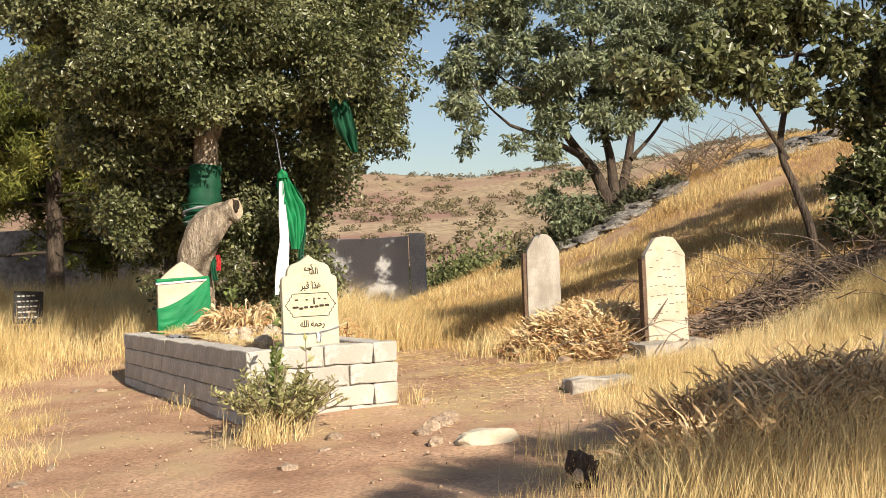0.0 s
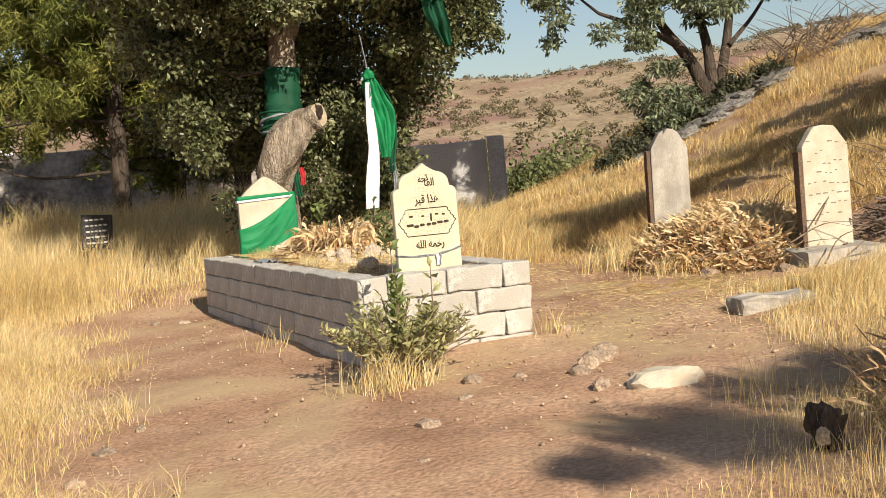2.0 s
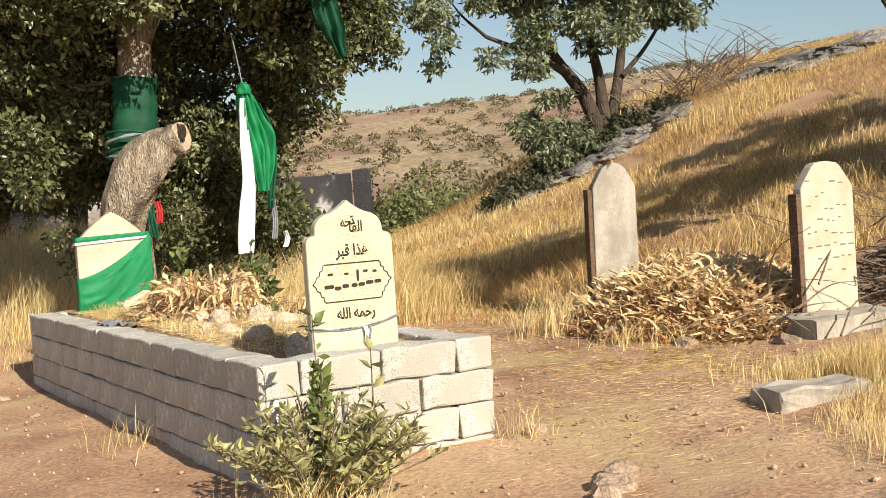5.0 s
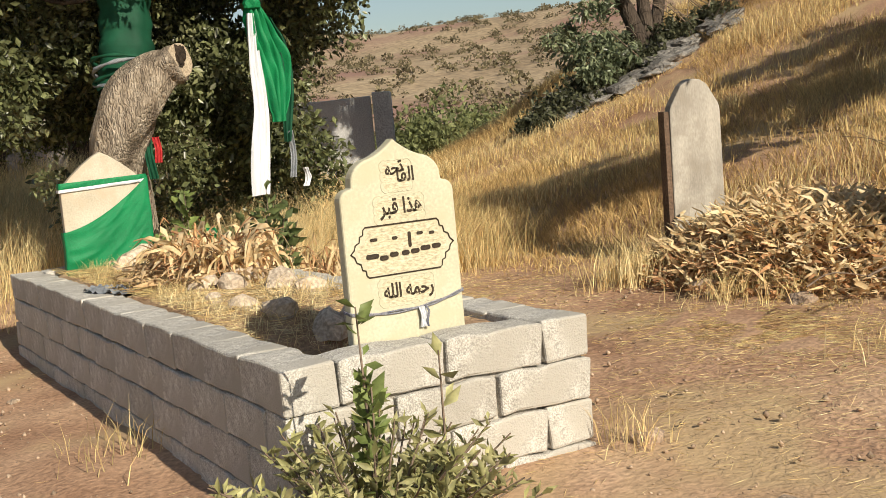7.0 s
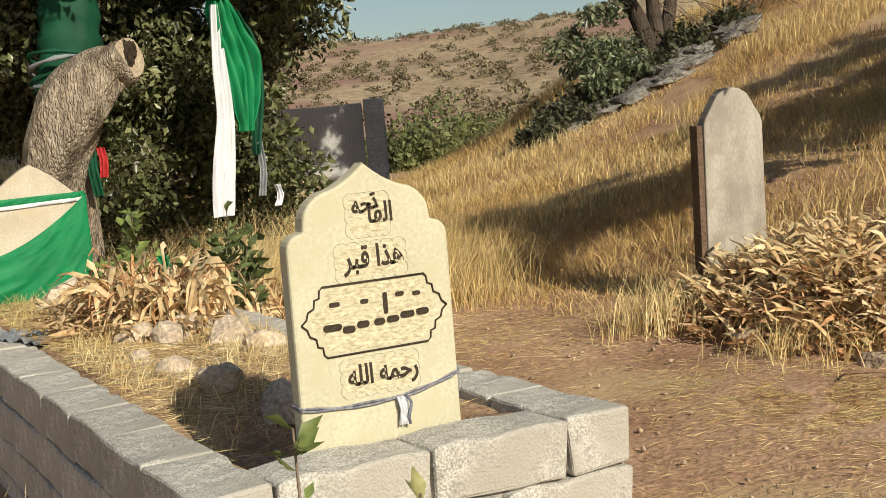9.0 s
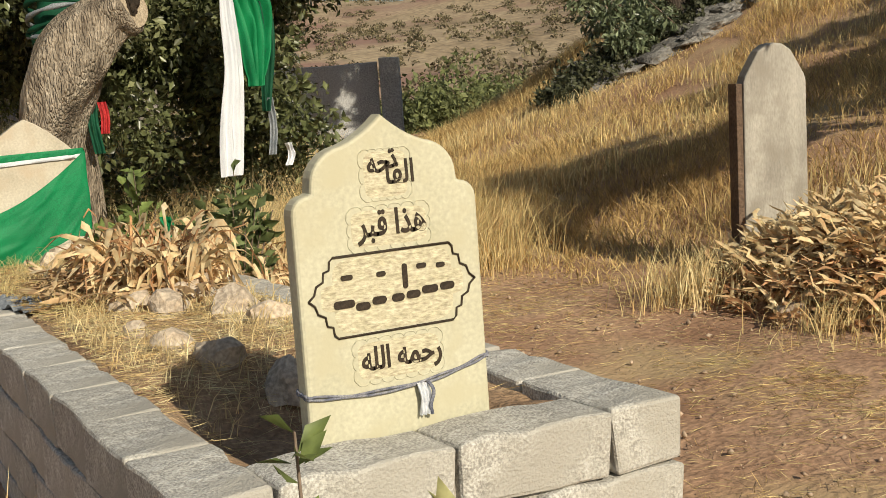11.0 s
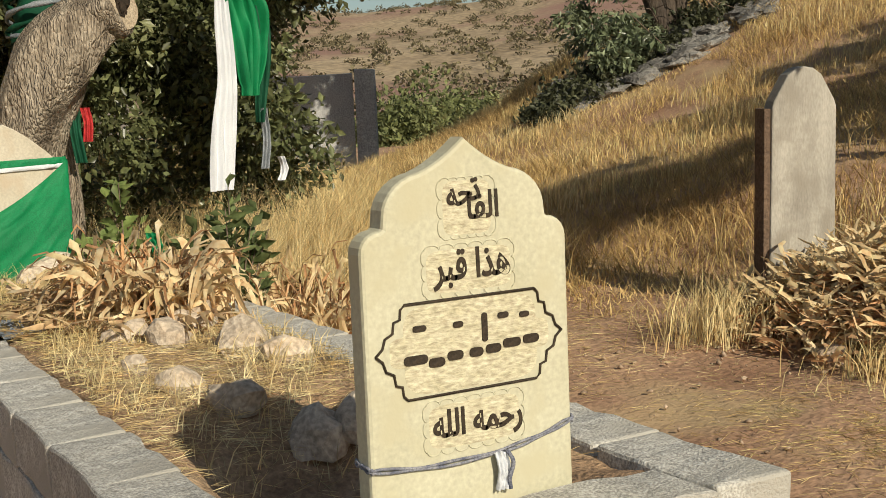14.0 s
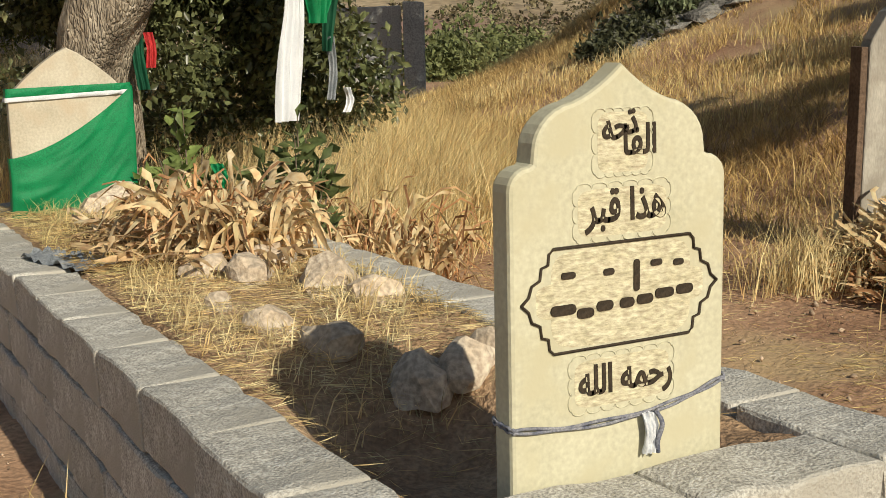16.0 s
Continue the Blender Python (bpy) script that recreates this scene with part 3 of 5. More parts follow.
def cloth_strip(name, line, width, mat, fold, waves, n=14, across=17, flat=(1, 0, 0), seed=0.0):
    """A hanging length of cloth along a line, gathered in folds."""
    pts = bend(line, n)
    side = Vector(flat).normalized()
    depth = Vector((-side.y, side.x, 0))
    v, f = [], []
    for i, p in enumerate(pts):
        t = i / (len(pts) - 1)
        w = width(t) if callable(width) else width
        for k in range(across):
            u = k / (across - 1) * 2 - 1
            ph = waves * math.pi * u + seed + 0.8 * math.sin(t * 4 + seed)
            d = fold * (math.sin(ph) + 0.35 * math.sin(2.3 * ph + 1 + t * 3)) + fold * 0.8 * noise.noise(Vector((u * 2, t * 5, seed)))
            v.append(p + side * (u * w / 2) + depth * d + Vector((0, 0, -abs(u) * w * 0.05 * math.sin(t * 9 + seed))))
    for i in range(len(pts) - 1):
        for k in range(across - 1):
            a = i * across + k
            f.append((a, a + 1, a + across + 1, a + across))
    n0 = len(v)
    v += [p + depth * 0.003 for p in v]
    f += [tuple(n0 + j for j in q[::-1]) for q in f]
    return fast_mesh(name, [tuple(p) for p in v], f, mat, True)


make_headstone()


def make_footstone():
    s = thing("wrapped_headstone", "pale pointed headstone half wrapped in bright green cloth", "headstone", (0.56, 4.36, 0.40), rz=-4)
    out = [(0.27, 0.0), (0.27, 0.60), (0.262, 0.635), (0.245, 0.66), (0.19, 0.715), (0.12, 0.775), (0.05, 0.825), (0.0, 0.85)]
    part("slab", slab_mesh("slab", out, 0.09, M_PALESTONE), s)

    def wrap(name, lower, upper, mat, gap, label, rows=22):
        """Cloth round the stone between two heights that vary along its width."""
        ring = [(-0.27 - gap, 0.095), (-0.27 - gap, 0.0)] + [(-0.27 - gap + k * (0.54 + 2 * gap) / 40, -gap) for k in range(41)] + [(0.27 + gap, 0.0), (0.27 + gap, 0.095)]
        v, f = [], []
        for i in range(rows):
            t = i / (rows - 1)
            for k, (x, y) in enumerate(ring):
                u = (x + 0.27) / 0.54
                z = lower(u) + (upper(u) - lower(u)) * t
                fold = (0.034 * max(0, wob(u * 1.3 + 3, (z - 0.42 * u * u) * 15)) + 0.010 * abs(wob(u * 2.1, (z - 0.3 * u * u) * 27, 4))) * min(1, 6 * t * (1.05 - t)) + 0.004 * wob(u * 9, z * 9)
                v.append((x * (1 + 0.02 * wob(z * 6, u)), y - fold if -0.26 < x < 0.26 else y, z))
        n = len(ring)
        for i in range(rows - 1):
            for k in range(n - 1):
                a = i * n + k
                f.append((a, a + 1, a + n + 1, a + n))
        part(name, fast_mesh(name, v, f, mat, True), s, label)

    wrap("green_wrap", lambda u: 0.02 + 0.12 * u * u, lambda u: 0.36 + 0.05 * u + 0.25 * max(0, u) ** 1.7, M_GREEN, 0.014, "bright green draped cloth", 34)
    wrap("green_band", lambda u: 0.632 + 0.012 * u, lambda u: 0.672 + 0.012 * u, M_GREEN, 0.008, "narrow green band", 6)
    wrap("white_band", lambda u: 0.612 + 0.022 * u, lambda u: 0.632 + 0.022 * u, M_WHITE, 0.012, "narrow white band", 5)


make_footstone()


def make_upright(name, label, at, width, height, mat, rz, rx, words, seam):
    ob = thing(name, label, "headstone", at, "grave markers on the bank")
    ob.matrix_basis = pose(*at, rx, 0, rz)
    h = width / 2
    out = [(h, 0.0), (h, height - 0.17), (h * 0.93, height - 0.145), (h * 0.55, height - 0.035), (h * 0.42, height - 0.012), (0.0, height)] if words else [(h, 0.0), (h * 0.96, height - 0.2), (h * 0.9, height - 0.165), (h * 0.5, height - 0.04), (h * 0.25, height - 0.008), (0.0, height)]
    part("slab", slab_mesh("slab", out, 0.085, mat, 0.008), ob)
    # thin added strip: the shade of the left edge, put in as colour
    part("side_shade", slab_mesh("side_shade", [(0.0175, 0), (0.0175, height - 0.2), (0.0, height - 0.198)], 0.09, M_SIDESHADE, 0.003), ob, "dark strip painted as the shaded left edge", pose(-h - 0.018, 0.002, 0))
    if words:
        r = random.Random(5)
        z = height - 0.13
        for row in range(8):
            span, x, spans = h * (1.0 if row in (0, 2, 4, 5, 6) else 0.55), -h * 0.8, []
            x = -span * 0.85
            while x < span * 0.75:
                ln = r.uniform(0.02, 0.06)
                if r.random() < 0.8:
                    spans.append((x + ln / 2, ln * 0.8, r.uniform(-0.014, 0.014)))
                x += ln + r.uniform(0.008, 0.025)
            bars("lettering_bar", spans, 0.009, (0, -0.001, z), M_GREYINK, ob)
            z -= 0.082
    return ob


make_upright("headstone", "weathered grey headstone with a rounded top, dappled by shade", (4.03, 2.66, 0.1), 0.375, 1.27, M_GREYSTONE, -14, 2, False, 0)
make_upright("headstone", "pale headstone with faded dark lettering on a cement footing", (4.16, 0.6, 0.18), 0.40, 1.07, M_PALESTONE, -10, 0, True, 0)


def make_footing():
    bm = bmesh.new()
    bmesh.ops.create_grid(bm, x_segments=16, y_segments=8, size=1)
    bmesh.ops.solidify(bm, geom=list(bm.faces), thickness=0.3)
    for v in bm.verts:
        top = v.co.z < 0.15
        v.co = Vector((v.co.x * 0.52, v.co.y * 0.26, (0.0 if v.co.z > -0.01 else -0.25)))
        v.co += Vector((wob(v.co.x, v.co.y, 1, 4), wob(v.co.x, v.co.y, 2, 4), 0.7 * wob(v.co.x, v.co.y, v.co.z, 5))) * 0.05
    bmesh.ops.recalc_face_normals(bm, faces=bm.faces)
    tagged(part("cement_footing", bm_mesh("cement_footing", bm, M_GREYSTONE), None, "", pose(4.26, 0.46, 0.29, 0, 0, -12)), "rough grey cement footing at the foot of the pale headstone", "footing")


make_footing()


def squared_stone(name, size, at, rz, seed, label, category="stone", mat=None, ry=0.0):
    bm = bmesh.new()
    bmesh.ops.create_cube(bm, size=1)
    bmesh.ops.subdivide_edges(bm, edges=list(bm.edges), cuts=3, use_grid_fill=True)
    for v in bm.verts:
        v.co = Vector((v.co.x * size[0], v.co.y * size[1], v.co.z * size[2]))
        v.co += Vector((wob(v.co.x + seed, v.co.y, v.co.z, 7), wob(v.co.x, v.co.y + seed, v.co.z, 7), wob(v.co.x, v.co.y, v.co.z + seed, 7))) * min(size) * 0.16
    bmesh.ops.bevel(bm, geom=[e for e in bm.edges if len(e.link_faces) == 2 and e.calc_face_angle(0) > 0.6], offset=min(size) * 0.06, segments=2, affect="EDGES", profile=0.5)
    ob = part(name, bm_mesh(name, bm, mat or M_ROCK), None, "", pose(*at, 0, ry, rz))
    return tagged(ob, label, category)


squared_stone("flat_stone", (0.50, 0.28, 0.16), (2.56, -0.72, 0.075), -14, 3.0, "grey squared stone block lying at the edge of dry grass", mat=M_GREYSTONE)
tagged(part("pale_boulder", rock_mesh("pale_boulder", (0.20, 0.11, 0.085), M_PALESTONE, 8.0, 1, 0.3, 3, 0.3), None, "", pose(0.98, -1.93, -0.055, 0, 0, -16)), "pale smooth long stone lying in the earth", "stone")


def loose_rock(at, size, seed, label="small sun-bleached stone on bare earth", mat=None, square=0.3, rz=0):
    me = rock_mesh("stone", size, mat or M_ROCK, seed, 1, 0.4, 2, square)
    tagged(part("stone", me, None, "", pose(at[0], at[1], at[2] + size[2] * 0.3, 0, 0, rz)), label, "stone", "loose stones")


r = random.Random(3)
for x, y, s in ((0.80, -1.32, 0.10), (0.92, -1.22, 0.12), (1.03, -1.12, 0.12), (1.15, -1.02, 0.11), (0.72, -1.72, 0.09), (0.95, -1.68, 0.08), (0.32, -0.95, 0.10), (0.12, -1.3, 0.06), (-0.25, -1.7, 0.09), (1.35, -0.12, 0.08), (0.55, -1.1, 0.05), (-0.5, -2.3, 0.05), (1.15, 0.15, 0.05), (3.25, 1.75, 0.13), (3.35, 1.35, 0.14), (3.3, 1.05, 0.16), (-0.35, 4.4, 0.10), (-0.55, 4.7, 0.08), (-0.3, 3.4, 0.06), (-1.7, -0.8, 0.09), (-1.9, -1.3, 0.07), (-1.45, -0.4, 0.05), (3.6, 0.45, 0.12), (4.75, 0.2, 0.12), (4.0, 0.05, 0.08)):
    s *= 0.72
    loose_rock((x, y, gz(x, y) - s * 0.25), (s * r.uniform(0.9, 1.3), s * r.uniform(0.7, 1.0), s * r.uniform(0.5, 0.9)), r.random() * 50, rz=r.uniform(0, 180))
for x, y, s in ((0.54, 2.36, 0.085), (0.62, 2.2, 0.09), (0.72, 2.36, 0.09), (0.80, 2.42, 0.10), (0.80, 1.98, 0.10), (0.85, 1.76, 0.075), (0.46, 1.6, 0.07), (0.53, 1.35, 0.085), (0.67, 1.12, 0.085), (0.78, 1.1, 0.08), (0.88, 1.15, 0.06), (0.42, 1.9, 0.04), (0.72, 4.2, 0.11), (0.86, 4.25, 0.08), (0.60, 4.15, 0.09), (0.93, 4.1, 0.07), (0.95, 3.85, 0.06)):
    loose_rock((x, y, soil_z(y, x)), (s * r.uniform(0.9, 1.2), s * r.uniform(0.7, 1.0), s * r.uniform(0.7, 1.0)), r.random() * 50, "rounded pale stone resting on the grave earth", M_PALEROCK, rz=r.uniform(0, 180))


# ---- black plate with pale lettering in the grass ----
def make_plate():
    ob = thing("grave_plate", "small black plate with pale lettering standing in dry grass", "sign", (-0.57, 8.6, 0.46))
    bm = bmesh.new()
    bmesh.ops.create_cube(bm, size=1)
    bmesh.ops.scale(bm, vec=(0.38, 0.03, 0.44), verts=bm.verts)
    bmesh.ops.bevel(bm, geom=list(bm.edges), offset=0.006, segments=2, affect="EDGES", profile=0.5)
    part("plate", bm_mesh("plate", bm, M_SIGN), ob, "", pose(0, 0, 0.32, 0, 4, 0))
    part("stake", tube("stake", [(0.02, 0.03, -0.4), (0, 0.03, 0.3)], [0.015, 0.015], M_STEEL, 6), ob)
    q = random.Random(11)
    for row in range(5):
        x, spans = -0.13, []
        while x < 0.11:
            ln = q.uniform(0.025, 0.06)
            spans.append((x + ln / 2, ln, 0))
            x += ln + 0.014
        bars("lettering_bar", spans, 0.02, (-0.01, -0.017, 0.48 - row * 0.072), M_SIGNTEXT, ob, tilt=4)


make_plate()


# ---- trees ----
def crown_points(blobs, n, shell=0.62):
    """Places for leaves, mostly near the skins of uneven clumps."""
    vol = np.array([b[1][0] * b[1][1] * b[1][2] for b in blobs]) ** 0.7
    pick = rng.choice(len(blobs), n, p=vol / vol.sum())
    c = np.array([b[0] for b in blobs])[pick]
    rad = np.array([b[1] for b in blobs])[pick]
    d = rng.normal(size=(n, 3))
    d /= np.linalg.norm(d, axis=1)[:, None]
    rr = shell + (1 - shell) * rng.uniform(0, 1, (n, 1)) ** 0.8
    rr *= 1 + 0.18 * np.sin(d[:, :1] * 7 + c[:, :1]) * np.sin(d[:, 1:2] * 6 + c[:, 1:2] * 3) + 0.15 * np.sin(d[:, 2:] * 9 + c[:, :1] * 5)
    return c + d * rad * rr, d


def sub_blobs(blobs, n, size):
    """Many small clumps spread over large ones, so that the outline is uneven."""
    p, d = crown_points(blobs, n, 0.55)
    return [(tuple(q), (s, s, s * 0.75)) for q, s in zip(p, size * rng.uniform(0.6, 1.4, n))]


def make_tree(name, label, base, limbs, blobs, leaves, leaf, mat, bark, clumps=120, clump=0.5, wide=0.42, droop=0.25, trunk_rough=0.12, twigs=0):
    t = thing(name, label, "tree", base)
    for k, (line, r0, r1) in enumerate(limbs):
        pts = bend(line, 7)
        part("trunk" if k == 0 else "limb", tube("trunk", pts, taper(len(pts), r0, r1, 0.8), bark, 14 if k == 0 else 8, trunk_rough, k * 3.1), t)
    small = sub_blobs(blobs, clumps, clump)
    p, d = crown_points(small, leaves, 0.35)
    v, f = leaf_arrays(p, leaf, wide, droop, d, 0.9)
    part("crown", fast_mesh("crown", v, f, mat), t, "dense foliage")
    if twigs:
        packs = []
        for c, s in small[:twigs]:
            q = Vector(c)
            a = min((u for line in limbs for u in bend(line[0], 4)[5:]), key=lambda u: (u - q).length)
            if (a - q).length > 1.6 or q.z < 2.3:
                continue
            m = (a + q) / 2 + Vector((0, 0, -0.15))
            pts = bend([a, m, q], 5)
            vv, ff = tube_arrays(pts, taper(len(pts), 0.028, 0.006), 5, 0, 0, False)
            packs.append((np.array([tuple(x) for x in vv]), np.array(ff)))
        v, f = join(*packs)
        tagged(part("twigs", fast_mesh("twigs", v, f, M_DARKBARK), t), kind="stuff")
    return t


# the old oak behind the grave, with a sawn hollow limb
OAK = (0.92, 5.15, 0.1)
oak = make_tree("oak_tree", "old oak with rough bark and dark green leaves behind the grave", OAK,
    [([(0.04, 0.0, -0.2), (0.02, -0.02, 0.5), (0.0, 0.0, 1.0), (0.08, 0.08, 1.5), (0.16, 0.12, 2.0), (0.2, 0.14, 2.7), (0.28, 0.2, 3.4)], 0.19, 0.13),
     ([(0.2, 0.14, 2.5), (0.45, 0.1, 3.0), (0.75, 0.2, 3.6), (1.2, 0.3, 4.4)], 0.11, 0.04),
     ([(0.25, 0.2, 3.2), (0.0, 0.4, 3.8), (-0.5, 0.6, 4.6)], 0.11, 0.04),
     ([(0.75, 0.2, 3.6), (1.6, 0.2, 4.0), (2.6, 0.3, 4.3)], 0.06, 0.025),
     ([(0.2, 0.14, 2.9), (-0.6, 0.2, 3.5), (-1.4, 0.3, 3.9)], 0.08, 0.03)],
    [((0.85, 0.9, 4.7), (2.4, 1.9, 1.6)), ((2.1, 0.7, 3.5), (1.0, 1.0, 1.1)), ((-0.7, 0.9, 3.6), (0.95, 1.2, 1.3)), ((1.25, 1.3, 2.4), (1.1, 0.8, 1.3)), ((-0.45, 1.2, 2.2), (0.8, 0.7, 1.1)), ((1.4, 0.9, 1.25), (0.5, 0.45, 0.8)), ((0.7, 1.6, 1.3), (1.2, 0.5, 1.4)), ((2.9, 0.9, 5.1), (1.2, 1.2, 1.1)), ((0.75, -0.35, 3.6), (1.0, 0.5, 0.6)), ((1.5, -0.1, 3.0), (0.75, 0.5, 0.75)), ((-0.55, -0.1, 3.0), (0.6, 0.5, 0.7)), ((0.35, -0.3, 4.4), (1.8, 0.7, 0.9)), ((0.35, -0.9, 3.75), (1.0, 0.55, 0.4)), ((0.25, -0.8, 3.0), (0.8, 0.35, 0.32)), ((1.4, -0.7, 3.5), (0.9, 0.6, 0.6)), ((-0.5, -0.7, 3.6), (0.7, 0.6, 0.6)), ((2.1, 0.3, 2.7), (0.6, 0.6, 0.6)), ((1.3, 0.35, 1.3), (0.4, 0.4, 0.6)), ((1.2, 0.5, 1.75), (0.4, 0.4, 0.7)), ((0.75, 0.5, 1.35), (0.7, 0.3, 0.65)), ((0.6, 0.55, 2.0), (0.8, 0.3, 0.9)), ((-0.6, 0.5, 2.2), (0.5, 0.4, 0.8)), ((-1.1, 0.3, 4.0), (0.9, 0.9, 0.9)), ((1.9, 0.1, 4.4), (1.0, 0.9, 0.9))],
    250000, 0.066, M_OAK, M_BARK, 760, 0.31, wide=0.5, twigs=120)


def make_stub():
    pts = bend([(-0.11, -0.08, -0.1), (-0.10, -0.1, 0.3), (-0.12, -0.14, 0.8), (-0.10, -0.2, 1.12), (-0.03, -0.27, 1.36), (0.09, -0.34, 1.54), (0.22, -0.42, 1.67), (0.32, -0.50, 1.72)], 6)
    n = len(pts)
    rad = []
    for i in range(n):
        u = i / (n - 1)
        rad.append(0.165 + 0.055 * math.exp(-((u - 0.62) / 0.16) ** 2) + 0.05 * math.exp(-(u / 0.15) ** 2) - 0.05 * max(0, u - 0.7) / 0.3 + (0.014 if i > n - 4 else 0.0))
    stub = part("sawn_limb", tube("sawn_limb", pts, rad, M_BARK, 36, 0.24, 4.0), oak, "thick sawn limb with a hollow end")
    d = Vector((0.52, -0.83, 0.16)).normalized()
    q = d.to_track_quat("Z", "Y").to_matrix().to_4x4()
    bm = bmesh.new()
    bmesh.ops.create_circle(bm, cap_ends=True, radius=0.118, segments=24)
    bmesh.ops.inset_region(bm, faces=list(bm.faces), thickness=0.022, depth=0.012)
    bmesh.ops.inset_region(bm, faces=[f for f in bm.faces if len(f.verts) > 4], thickness=0.03, depth=-0.012)
    for v in bm.verts:
        v.co *= 1 + 0.16 * wob(v.co.x * 9, v.co.y * 9)
    part("cut_face", bm_mesh("cut_face", bm, M_CUTWOOD), stub, "grey weathered cut wood", Matrix.Translation(pts[-1] + d * 0.02) @ q)
    # no hole is cut: a lump carries the hollow's shade as colour
    part("hollow", rock_mesh("hollow", (0.045, 0.07, 0.02), M_HOLLOW, 3.3, 1, 0.9, 3), stub, "near-black lump painted as the shade inside the hollow", Matrix.Translation(pts[-1] + d * 0.022 + Vector((0.0, 0.0, 0.03))) @ q)


make_stub()

# cloths tied to the oak
w = thing("green_trunk_wrap", "dark green cloth bound round the oak trunk with knotted strips", "cloth", OAK)
pts = bend([(0.08, 0.06, 1.55), (0.13, 0.10, 1.85), (0.17, 0.13, 2.25)], 8)
part("wrap", tube("wrap", pts, [0.19 + 0.012 * math.sin(i * 1.7) for i in range(len(pts))], M_DARKGREEN, 26, 0.12, 2.0), w)
for k in range(5):
    a = 1.62 + k * 0.035
    ring = [(0.08 + 0.22 * math.cos(q), 0.0 + 0.24 * math.sin(q), a + 0.05 * math.sin(q + k)) for q in np.linspace(0, 2 * math.pi, 22)]
    part("tie_strip", tube("tie_strip", ring, [0.014 + 0.005 * math.sin(i * 2.1 + k) for i in range(22)], M_GREYRAG if k % 2 else M_DARKGREEN, 6, 0.3, k), w)

rc = thing("rag_bundle", "red and green rags tied low on the oak", "cloth", OAK)
part("red_rag", cloth_strip("red_rag", [(0.17, -0.25, 1.22), (0.18, -0.27, 1.14), (0.17, -0.26, 1.04)], 0.05, M_RED, 0.01, 2), rc, "red rag")
part("green_rag", cloth_strip("green_rag", [(0.12, -0.24, 1.25), (0.11, -0.27, 1.1), (0.13, -0.26, 0.93)], 0.06, M_DARKGREEN, 0.012, 2), rc)

wc = thing("hanging_cloths", "long white and green cloths hanging from a branch on a cord", "cloth", (1.84, 4.72, 0.0))
part("cord", tube("cord", [(0.0, 0.0, 2.2), (-0.02, 0.1, 2.6), (-0.05, 0.3, 3.1)], [0.006] * 3, M_ROPE, 5), wc)
part("knot", rock_mesh("knot", (0.06, 0.055, 0.07), M_GREEN, 5.0, 1, 0.35), wc, "knotted green cloth", pose(0, 0, 2.2))
part("white_cloth", cloth_strip("white_cloth", [(-0.02, 0, 2.13), (-0.025, 0, 1.8), (-0.015, 0, 1.45), (-0.05, 0, 1.15), (-0.075, 0, 0.84)], lambda t: 0.05 + 0.15 * t ** 0.8 - 0.04 * max(0, t - 0.8) / 0.2, M_WHITE, 0.018, 3, across=25, flat=(1, 0.35, 0)), wc, "long white cloth gathered in folds")
part("green_cloth", cloth_strip("green_cloth", [(0.02, 0.02, 2.18), (0.09, 0.03, 1.95), (0.15, 0.03, 1.7), (0.13, 0.03, 1.35)], lambda t: 0.09 + 0.17 * math.sin(math.pi * min(1, t * 1.05)) ** 0.8, M_GREEN, 0.04, 4, across=25, flat=(1, 0.2, 0), seed=1.0), wc, "bright green net cloth")
part("green_tail", cloth_strip("green_tail", [(0.14, 0.06, 2.1), (0.22, 0.07, 1.9), (0.24, 0.07, 1.6), (0.2, 0.07, 1.2)], lambda t: 0.05 + 0.06 * math.sin(math.pi * t), M_DARKGREEN, 0.02, 2, seed=2.0), wc)

gc = thing("snagged_green_cloth", "dark green net cloth caught high in the oak branches", "cloth", (2.45, 4.3, -0.02))
part("sheet", cloth_strip("sheet", [(-0.10, 0, 3.3), (-0.06, -0.05, 3.05), (0.02, -0.05, 2.72), (0.12, 0, 2.44)], lambda t: 0.06 + 0.19 * math.sin(math.pi * min(1, t * 0.9 + 0.05)), M_DARKGREEN, 0.04, 2, across=21, seed=3.0), gc)

for k, (x, y, z, ln, mt) in enumerate(((2.06, 4.8, 1.28, 0.34, M_GREYRAG), (2.2, 4.9, 1.0, 0.14, M_WHITE))):
    tagged(part("rag_strip", cloth_strip("rag_strip", [(0, 0, 0), (0.02, 0.01, -ln / 2), (-0.01, 0, -ln)], 0.045, mt, 0.012, 2, seed=k), None, "", pose(x, y, z)), "torn pale rag hanging in the undergrowth", "cloth", "rags")

